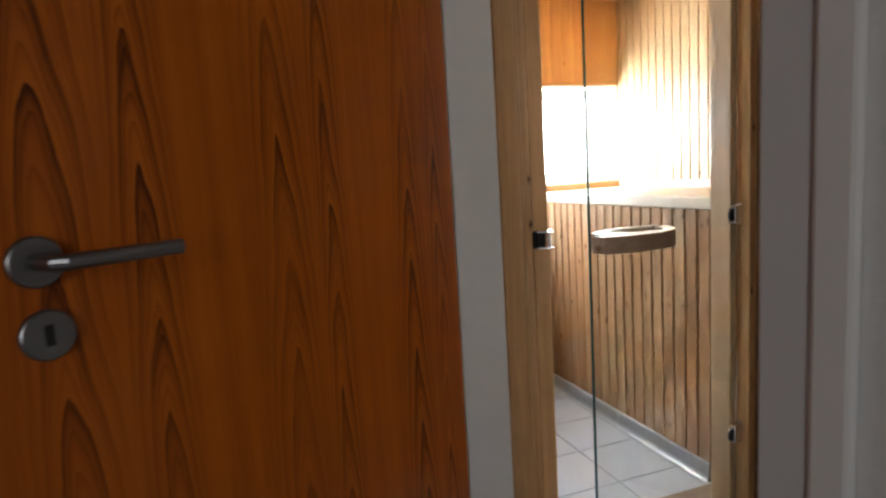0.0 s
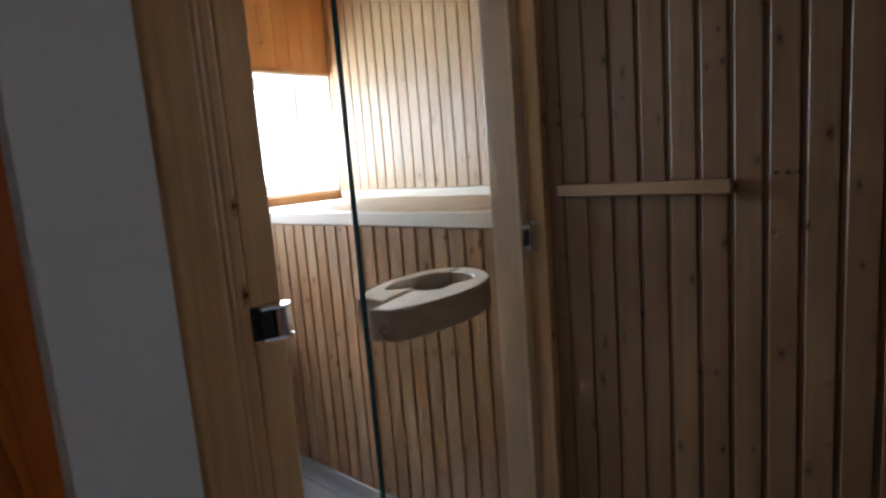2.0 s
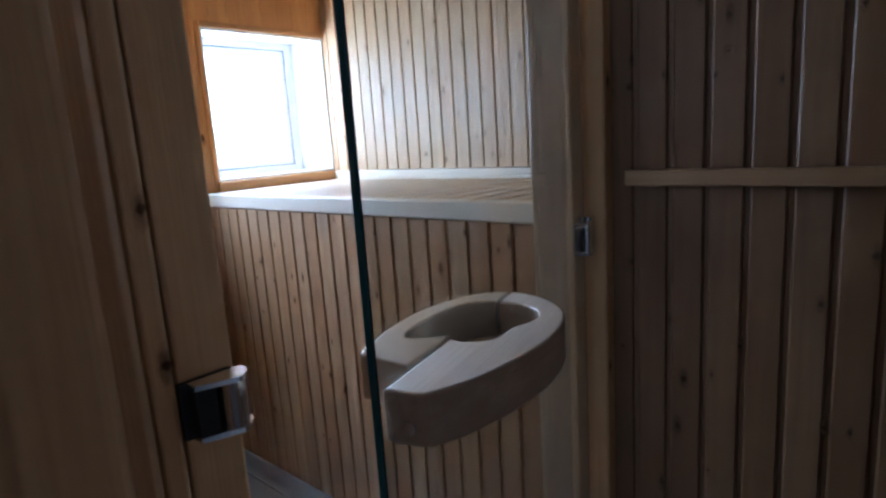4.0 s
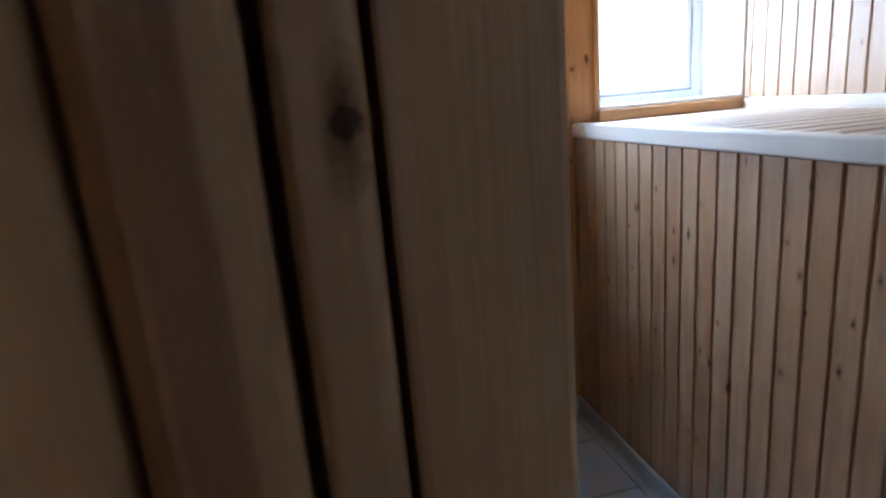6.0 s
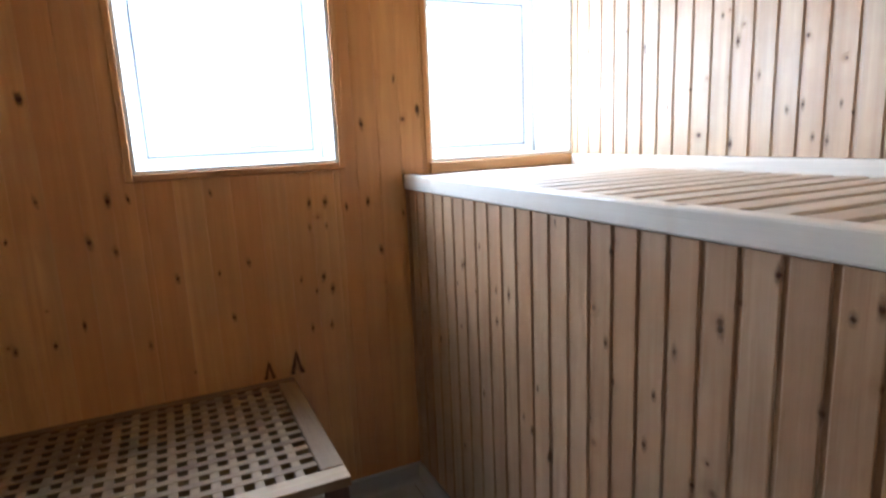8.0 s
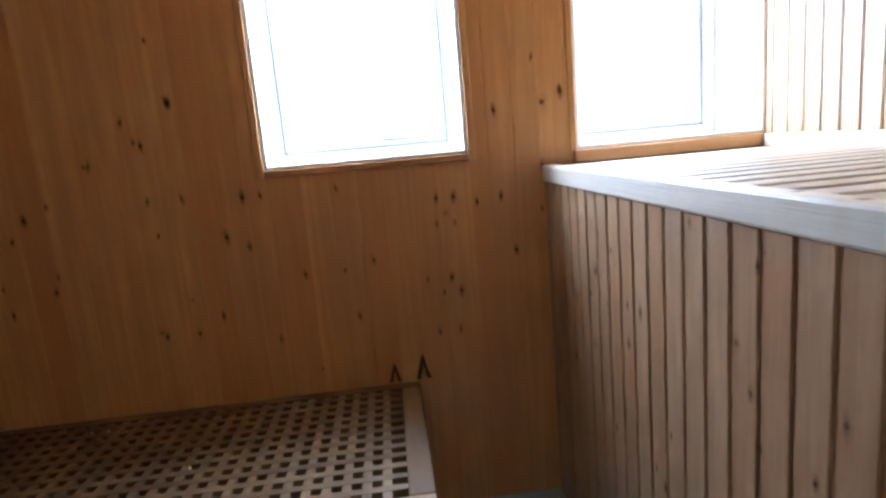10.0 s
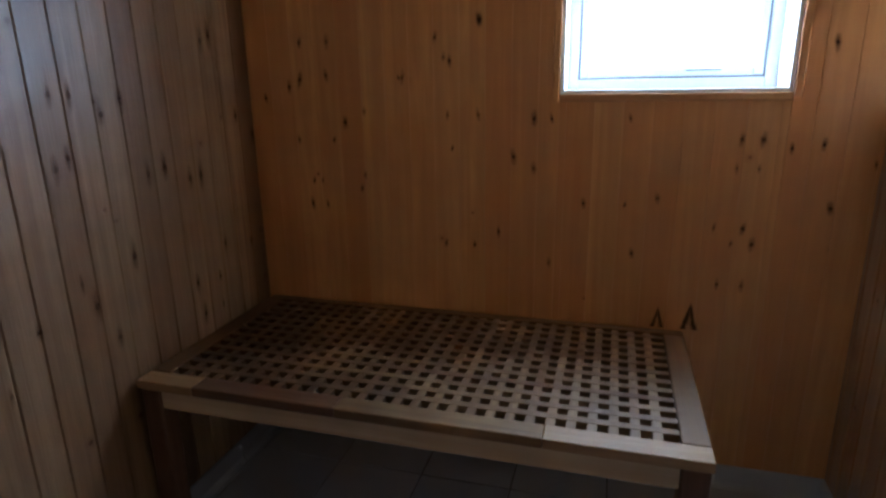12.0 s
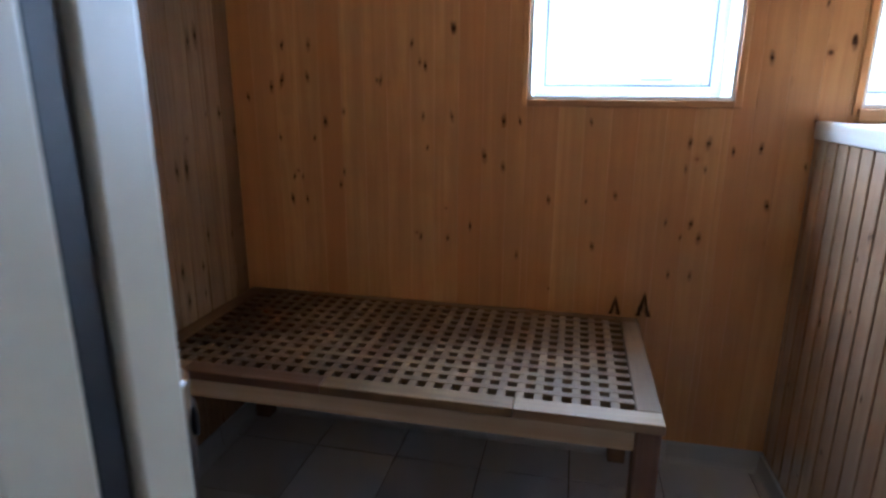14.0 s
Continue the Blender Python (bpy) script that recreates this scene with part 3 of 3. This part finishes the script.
part("plate", box(-0.028, 0.014, -0.006, 0.0, -0.022, 0.022, 0.001), BLACK, catch)


def catch_cheek(z):
    pts = [(-0.022, -0.006), (-0.022, -0.018)] + [(0.003 + 0.018 * math.sin(a), -0.011 - 0.018 * math.cos(a)) for a in (math.pi * i / 16 for i in range(1, 10))] + [(0.019, -0.006)]
    return prism(pts, z, z + 0.004)


for z in (-0.022, 0.018):
    part("cheek", catch_cheek(z), CHROME, catch)
part("roller", tube([(0.006, -0.018, -0.018), (0.006, -0.018, 0.018)], 0.0100, n=20), CHROME, catch)
part("housing", box(-0.022, -0.006, -0.018, -0.006, -0.018, 0.018, 0.001), BLACK, catch, "dark inside of the catch")

# added second copy of the door catch, placed for views from inside the sauna
bracket = thing("catch_copy", "added copy of the chrome door catch, with round holes, on the sauna side", "bracket", pose(0.982, 2.198, 0.925))
D_SHAPE = [(-0.022, 0.0), (0.022, 0.0)] + [(0.022 * math.cos(a), 0.030 + 0.022 * math.sin(a)) for a in (math.pi * i / 14 for i in range(15))]
part("body", prism(D_SHAPE, -0.060, 0.022, bevel=0.0018), CHROME, bracket)
part("hole", tube([(0.0, 0.030, 0.0215), (0.0, 0.030, 0.0226)], 0.010, n=20), BLACK, bracket, "dark round hole in the top")
part("hole", tube([(0.0155, 0.0455, -0.006), (0.0163, 0.0463, -0.006)], 0.010, n=20), BLACK, bracket, "dark round hole in the curved front")
part("screw", tube([(-0.012, 0.010, 0.0215), (-0.012, 0.010, 0.0230)], 0.004, n=12), BLACK, bracket)

# ---- tall bench ----
bench = thing("sauna_bench", "tall pine-clad sauna bench with pale slats on top", "bench", pose(0, 0, 0))
part("carcass", box(BENCH_X + 0.014, RIGHT + 0.010, FRONT + 0.002, BACK + 0.010, 0, 0.50), PINE_GREY, bench)
part("fascia", box(BENCH_X - 0.006, BENCH_X + 0.030, FRONT + 0.003, BACK - 0.001, 0.978, BENCH_Z, 0.005), ASPEN_Y, bench, "smooth pale front rail")
for i in range(21):
    y = FRONT + 0.012 + i * 0.0705
    part("slat", box(BENCH_X + 0.032, RIGHT - 0.022, y, y + 0.051, 0.996, BENCH_Z - 0.004, 0.004), ASPEN_X, bench)
for x in (1.95, 2.25):
    part("bearer", box(x, x + 0.03, FRONT + 0.005, BACK - 0.002, 0.957, 0.9955), ASPEN_Y, bench)
# Pale wood here stands for window light on the same pine rail.
part("wall_rail", box(RIGHT - 0.020, RIGHT - 0.001, FRONT + 0.004, BACK - 0.021, 1.010, 1.052, 0.003), ASPEN_Y, bench, "rail along the wall, paled for the window light on it")
part("wall_rail", box(W2[0] - 0.01, RIGHT - 0.001, BACK - 0.020, BACK - 0.001, 1.020, 1.054, 0.003), PINE_X, bench, "orange pine rail under the window")

# ---- lattice table ----
TX0, TX1, TY0, TY1, TZ = 0.168, 1.401, 3.090, 3.684, 0.456
table = thing("lattice_table", "low oiled wooden table with a square lattice top, patchy and worn", "table", pose(0, 0, 0))
bw = 0.052
cuts = [TX0, TX0 + 0.150, TX0 + 0.500, TX0 + 0.930, TX1]
for a, b_, mt in zip(cuts, cuts[1:], (TABLE_PALE, TABLE_DARK, TABLE_X, TABLE_PALE)):
    part("top_rail", box(a + 0.0003, b_ - 0.0003, TY0, TY0 + bw, TZ - 0.022, TZ, 0.0025), mt, table)
part("top_rail", box(TX0, TX1, TY1 - bw + 0.02, TY1, TZ - 0.022, TZ, 0.004), TABLE_X, table)
part("top_rail", box(TX0, TX0 + bw, TY0 + bw + 0.001, TY1 - bw + 0.019, TZ - 0.022, TZ, 0.003), TABLE_Y, table)
part("top_rail", box(TX1 - bw, TX1, TY0 + bw + 0.001, TY1 - bw + 0.019, TZ - 0.022, TZ, 0.003), TABLE_Y, table)
lx0, lx1, ly0, ly1 = TX0 + bw + 0.0008, TX1 - bw - 0.0008, TY0 + bw + 0.001, TY1 - bw + 0.019
px, py = (lx1 - lx0) / 28, (ly1 - ly0) / 12.5
for i in range(1, 28):
    x = lx0 + i * px
    part("lattice_bar", box(x - 0.0098, x + 0.0098, ly0, ly1, TZ - 0.019, TZ - 0.002, 0.0012), TABLE_Y, table)
for j in range(1, 13):
    y = ly0 + (j - 0.12) * py
    part("lattice_bar", box(lx0, lx1, y - 0.0098, y + 0.0098, TZ - 0.0195, TZ - 0.0012, 0.0012), TABLE_X, table)
part("apron", box(TX0 + 0.055, TX1 - 0.055, TY0 + 0.012, TY0 + 0.032, TZ - 0.072, TZ - 0.0225, 0.002), APRON_X, table)
part("apron", box(TX0 + 0.055, TX1 - 0.055, TY1 - 0.032, TY1 - 0.012, TZ - 0.072, TZ - 0.0225, 0.002), APRON_X, table)
part("apron", box(TX0 + 0.012, TX0 + 0.032, TY0 + 0.055, TY1 - 0.055, TZ - 0.072, TZ - 0.0225, 0.002), APRON_Y, table)
part("apron", box(TX1 - 0.032, TX1 - 0.012, TY0 + 0.055, TY1 - 0.055, TZ - 0.072, TZ - 0.0225, 0.002), APRON_Y, table)
for x in (TX0 + 0.004, TX1 - 0.056):
    for y in (TY0 + 0.006, TY1 - 0.056):
        part("leg", box(x, x + 0.052, y, y + 0.052, 0.0, TZ - 0.023, 0.006), LEG_WOOD, table, "dark brown square leg")

# ---- batten on the hall wall ----
batten = tagged(part("batten", box(HALL_X - 0.020, HALL_X - 0.001, 1.697, 2.045, 1.066, 1.091, 0.003), BATTEN_WOOD), "pale level wooden batten screwed to the pine hall wall", "batten")

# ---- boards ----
# Hall boards carry the shade in their colour.
board_run(wall_hall_pine, (HALL_X, 2.0949), -90, 22, 0.0555, 0, CEIL_H, "shadow", PINE_SHADE)
board_run(wall_right, (RIGHT, BACK + 0.033), -90, 25, 0.0600, 1.0, CEIL_S, "shadow", PINE_PALE)
board_run(bench, (BENCH_X, BACK + 0.0425), -90, 25, 0.0606, 0.0, 0.977, "shadow", PINE_GREY)
Q = 0.0710
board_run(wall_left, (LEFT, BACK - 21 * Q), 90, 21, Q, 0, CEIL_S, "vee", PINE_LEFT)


def back_boards():
    """Boards of the back wall, cut round the windows."""
    n = 32
    for i in range(n):
        x0, x1 = LEFT + i * Q, LEFT + (i + 1) * Q
        cuts = [(0.0, CEIL_S)]
        for w in (W1, W2):
            if x1 > w[0] + 0.002 and x0 < w[1] - 0.002:
                cuts = [(0.0, w[2]), (w[3], CEIL_S)]
        whole = all(not (x1 > w[0] + 0.002 and x0 < w[1] - 0.002) or (x0 >= w[0] and x1 <= w[1]) for w in (W1, W2))
        if whole:
            spans = [(x0, x1, a, b) for a, b in cuts]
        else:
            w = next(w for w in (W1, W2) if x1 > w[0] + 0.002 and x0 < w[1] - 0.002)
            e = w[0] if x0 < w[0] else w[1]
            spans = []
            for a, b in ((x0, e), (e, x1)):
                inside = w[0] - 1e-6 <= (a + b) / 2 <= w[1] + 1e-6
                spans += [(a, b, 0.0, w[2]), (a, b, w[3], CEIL_S)] if inside else [(a, b, 0.0, CEIL_S)]
        for a, b, z0, z1 in spans:
            if b - a > 0.004:
                part("board", board_mesh(b - a, z1 - z0, "flush", PINE), PINE, wall_back, m=pose((a + b) / 2, BACK, z0))


back_boards()

# ---- floor tiles and skirting ----
TP = 0.262
tile_mesh = mesh_of("tile", box(-TP / 2 + 0.002, TP / 2 - 0.002, -TP / 2 + 0.002, TP / 2 - 0.002, -0.010, 0.0, 0.0012), TILE)
for i in range(7):
    for j in range(6):
        x, y = 1.757 - (i + 0.5) * TP, 2.468 + (j - 0.5) * TP
        if x > LEFT - 0.1 and y < BACK + 0.12:
            part("tile", tile_mesh, TILE, floor, m=pose(x, y, 0))
for j in range(6):
    y = 2.468 + (j - 0.5) * TP
    part("tile", box(1.759, BENCH_X + 0.01, y - TP / 2 + 0.002, y + TP / 2 - 0.002, -0.010, 0.0, 0.001), TILE, floor)


def skirting(label, a, b, normal):
    """A run of white cove tiles along a wall from a to b."""
    run = thing("baseboard", label, "skirting", kind="structure")
    d = (Vector(b) - Vector(a))
    n = max(1, round(d.length / TP))
    ang = math.degrees(math.atan2(d.y, d.x))
    L = d.length / n
    line = [(0, 0), (0.022, 0), (0.014, 0.006), (0.010, 0.016), (0.009, 0.058), (0.006, 0.064), (0, 0.064)]
    for i in range(n):
        b_ = bmesh.new()
        ends = [[b_.verts.new((x, -p, q)) for p, q in line] for x in (0.001, L - 0.001)]
        b_.faces.new(ends[0])
        b_.faces.new(ends[1][::-1])
        for k in range(len(line)):
            l = (k + 1) % len(line)
            b_.faces.new((ends[0][k], ends[0][l], ends[1][l], ends[1][k]))
        p = Vector(a) + d * i / n
        part("skirting_tile", b_, TILE, run, m=pose(p.x, p.y, 0.0, 0, 0, ang))
    return run


skirting("white glazed skirting tiles below the bench front", (BENCH_X - 0.001, BACK), (BENCH_X - 0.001, 2.335), 0)
skirting("white glazed skirting tiles along the back wall", (LEFT, BACK - 0.001), (BENCH_X, BACK - 0.001), 0)
skirting("white glazed skirting tiles along the left wall", (LEFT + 0.001, FRONT + 0.01), (LEFT + 0.001, BACK), 0)


# ---- single knots and resin stains that mark the boards ----


def knot_material():
    """A red-brown knot with a soft rim and a faint smear of resin above and below it."""
    k = Nodes("wood_knot")
    co = k.n("TexCoord").outputs["Object"]
    rag = k.noise(k.mapped((1, 1, 0.6), 5.0), 260, 3)
    ln, lo = k.n("VectorMath"), k.n("VectorMath")
    ln.operation = lo.operation = "LENGTH"
    k.link(co, ln.inputs[0])
    mp = k.n("Mapping")
    mp.inputs["Scale"].default_value = (1.0, 1.0, 0.42)
    k.link(co, mp.inputs[0])
    k.link(mp.outputs[0], lo.inputs[0])
    wob = k.math("MULTIPLY", k.math("SUBTRACT", rag, 0.5), 0.9)
    r = k.math("ADD", k.math("DIVIDE", ln.outputs["Value"], 0.0062), wob)
    far = k.math("ADD", k.math("DIVIDE", lo.outputs["Value"], 0.0085), wob)
    core = k.math("MULTIPLY", k.math("SUBTRACT", 1.0, r, True), 2.2, True)
    smear = k.math("MULTIPLY", k.math("SUBTRACT", 1.0, far, True), 0.9, True)
    col = k.ramp(r, [(0.15, (0.036, 0.015, 0.007)), (0.6, (0.095, 0.037, 0.013)), (1.0, (0.20, 0.090, 0.031))])
    k.set(Base_Color=col, Roughness=0.6, Specular_IOR_Level=0.2)
    rnd = k.n("ObjectInfo").outputs["Random"]
    show = k.math("MULTIPLY_ADD", rnd, 0.4)
    show.node.inputs[2].default_value = 0.6
    k.link(k.math("MULTIPLY", k.math("MAXIMUM", core, smear), show), k.bsdf.inputs["Alpha"])
    return k.m


KNOT = knot_material()


def knot_mesh(i):
    rnd = random.Random(i)
    b = bmesh.new()
    n = 14
    ph = rnd.uniform(0, 6)
    ring = []
    for q in range(n):
        a = 2 * math.pi * q / n
        r = 0.0105 * (1 + 0.16 * math.sin(2 * a + ph) + 0.08 * math.sin(3 * a + 2 * ph))
        ring.append(b.verts.new((r * math.cos(a), 0.0005, r * math.sin(a) * 2.1)))
    mid = b.verts.new((0, -0.0003, 0))
    for q in range(n):
        b.faces.new((mid, ring[(q + 1) % n], ring[q]))
    return mesh_of("knot", b, KNOT)


KNOT_MESHES = [knot_mesh(i) for i in range(6)]
BACK_KNOTS = [(0.32, 1.22), (0.41, 1.22), (0.4, 1.13), (0.32, 1.12), (0.28, 1.1), (0.62, 1.12), (0.2, 1.07), (0.51, 1.03), (0.45, 1.0), (0.3, 0.95), (0.41, 0.95), (0.34, 0.83), (0.37, 0.83), (0.49, 0.81), (0.51, 0.85), (0.33, 0.76), (0.38, 0.76), (0.77, 0.93), (0.84, 1.02), (0.76, 1.02), (0.75, 1.17), (0.84, 1.26), (0.99, 0.88), (0.94, 0.91), (0.99, 1.01)]
BACK_KNOTS_B = [(1.04, 1.01), (0.9, 0.7), (0.75, 0.66), (0.83, 0.66), (1.23, 1.01), (1.49, 0.89), (1.54, 0.89), (1.31, 0.81), (1.23, 0.79), (1.13, 0.79), (1.45, 0.74), (1.52, 0.74), (1.49, 0.7), (1.54, 0.7), (1.26, 0.66), (1.47, 0.59), (1.53, 0.59), (1.04, 0.62), (1.49, 0.96), (1.54, 0.96), (1.6, 0.94), (1.67, 0.95), (1.84, 1.21), (0.85, 1.26), (0.81, 1.41), (0.72, 1.22), (0.63, 1.12), (0.76, 1.16), (1.786, 1.02), (1.780, 0.905), (1.839, 1.218), (1.77, 1.304), (1.66, 1.177), (1.699, 0.799)]
LEFT_KNOTS = [(3.066, 1.091), (3.021, 1.093), (3.135, 1.051), (3.007, 0.951), (3.038, 0.97), (3.298, 0.919), (3.243, 0.909), (3.383, 0.878), (3.425, 0.881), (3.164, 0.732), (3.017, 0.711), (3.043, 0.653), (3.087, 0.563), (3.36, 0.601), (3.454, 0.591), (3.492, 0.677), (3.616, 0.651), (3.453, 0.508), (3.375, 0.509), (3.52, 1.235), (3.486, 1.219), (2.906, 0.651), (2.828, 0.555), (3.193, 1.081), (3.677, 0.967), (3.603, 1.024)]
HALL_KNOTS = [(1.898, 1.302), (1.937, 1.332), (1.83, 1.209), (1.743, 1.288), (1.716, 1.293), (1.723, 1.349), (1.628, 1.316), (1.661, 1.12), (1.772, 0.903), (1.955, 0.752), (1.912, 0.768), (1.964, 0.667), (1.622, 0.781), (1.509, 0.946), (1.759, 0.723), (1.73, 0.725), (1.799, 0.559), (1.719, 0.573), (1.667, 0.59), (1.584, 1.008), (1.578, 0.576), (1.516, 1.074), (1.714, 0.975), (1.99, 0.556), (1.872, 0.824), (2.04, 1.261), (1.989, 1.233), (1.915, 1.223), (1.556, 1.158)]
BENCH_KNOTS = [(2.47, 0.618), (2.579, 0.602), (2.621, 0.8), (2.542, 0.859), (2.399, 0.797), (2.463, 0.951), (2.374, 0.919), (2.346, 0.937), (2.763, 0.932), (2.92, 0.964), (2.942, 0.468), (2.986, 0.599), (2.678, 0.62), (3.042, 0.509), (3.307, 0.812), (3.251, 0.752), (2.66, 0.714), (2.774, 0.767), (2.447, 0.622), (3.226, 0.869), (3.32, 0.807), (3.151, 0.778), (3.15, 0.702), (2.949, 0.455), (3.009, 0.49), (3.225, 0.492), (3.473, 0.561), (3.095, 0.779), (3.352, 0.751)]
RIGHT_KNOTS = [(2.871, 1.168), (2.788, 1.165), (2.908, 1.158), (2.844, 1.096), (2.982, 1.242), (3.352, 1.356), (2.763, 1.145), (3.091, 1.395), (3.261, 1.184), (3.347, 1.339), (3.044, 1.327), (2.812, 1.088), (3.053, 1.082), (2.95, 1.47), (3.2, 1.51), (2.72, 1.4)]
rk = random.Random(11)
for x, z in BACK_KNOTS + BACK_KNOTS_B:
    f = rk.uniform(0.65, 1.25)
    part("knot", KNOT_MESHES[rk.randrange(6)], KNOT, wall_back, m=pose(x + rk.uniform(-0.004, 0.004), BACK - 0.0006, z, 0, rk.uniform(-12, 12)) @ Matrix.Diagonal((f, 1, f * rk.uniform(0.9, 1.3), 1)))
for wall_ob, places, x, turn in ((wall_left, LEFT_KNOTS, LEFT + 0.0006, 90), (wall_hall_pine, HALL_KNOTS, HALL_X - 0.0006, -90), (bench, BENCH_KNOTS, BENCH_X - 0.0006, -90), (wall_right, RIGHT_KNOTS, RIGHT - 0.0006, -90)):
    for y, z in places:
        f = rk.uniform(0.75, 1.5) if turn > 0 else rk.uniform(0.55, 1.1)
        part("knot", KNOT_MESHES[rk.randrange(6)], KNOT, wall_ob, m=pose(x, y, z, 0, 0, turn) @ Matrix.Diagonal((f, 1, f * (rk.uniform(1.0, 1.9) if turn > 0 else rk.uniform(0.75, 1.25)), 1)))
for post, x, y, z in ((frame_l, 0.958, 2.0494, 1.127), (frame_l, 0.958, 2.0494, 1.016), (frame_r, 1.700, 2.0744, 0.753), (frame_r, 1.704, 2.0744, 1.233)):
    part("knot", KNOT_MESHES[rk.randrange(6)], KNOT, post, m=pose(x, y, z) @ Matrix.Diagonal((0.8, 1, 0.9, 1)))


def stain_material():
    """Dark resin drawn up from the table's edge: two soft legs that meet in one thin tip."""
    k = Nodes("dark_resin_stain")
    sep = k.n("SeparateXYZ")
    k.link(k.n("TexCoord").outputs["Object"], sep.inputs[0])
    rag = k.noise(k.mapped((1, 1, 0.35), 5.0), 140, 3)
    t = k.math("DIVIDE", sep.outputs[2], 0.08, True)
    mid = k.math("MULTIPLY", k.math("POWER", k.math("SUBTRACT", 1.0, t), 1.3), 0.014)
    d = k.math("ABSOLUTE", k.math("SUBTRACT", k.math("ABSOLUTE", sep.outputs[0]), mid))
    half = k.math("MULTIPLY_ADD", k.math("SUBTRACT", 1.0, t), 0.0075)
    half.node.inputs[2].default_value = 0.0018
    a = k.math("SUBTRACT", 1.25, k.math("DIVIDE", d, half))
    a = k.math("ADD", a, k.math("MULTIPLY", k.math("SUBTRACT", rag, 0.5), 1.6), True)
    a = k.math("MULTIPLY", a, k.math("MULTIPLY", k.math("SUBTRACT", 1.0, t), 4.0, True))
    k.set(Base_Color=(0.045, 0.022, 0.012), Roughness=0.7, Specular_IOR_Level=0.2)
    k.link(k.math("MULTIPLY", a, 0.85), k.bsdf.inputs["Alpha"])
    return k.m


STAIN = stain_material()


def resin_stain(w, h):
    b = bmesh.new()
    rows = [[b.verts.new((x, -0.0004 - 0.0002 * (1 - i / 6), h * i / 6)) for x in (-w, 0, w)] for i in range(7)]
    for p, q in zip(rows, rows[1:]):
        for j in (0, 1):
            b.faces.new((p[j], p[j + 1], q[j + 1], q[j]))
    return b


for x, f in ((1.335, 0.78), (1.415, 1.0)):
    part("resin_stain", resin_stain(0.03, 0.08), STAIN, wall_back, m=pose(x, BACK - 0.0006, 0.458) @ Matrix.Diagonal((f, 1, f, 1)))

# ---- screws in the hall wall beside the batten ----
for i in range(3):
    sc = tagged(part("screw", disc(0.0035, 0.0015, n=12, bevel=0.0008), BLACK, m=pose(HALL_X, 1.632 - 0.017 * i, 1.098, 0, 0, -90)), "small dark screw head in the pine hall wall", "screw", "screws beside the batten")
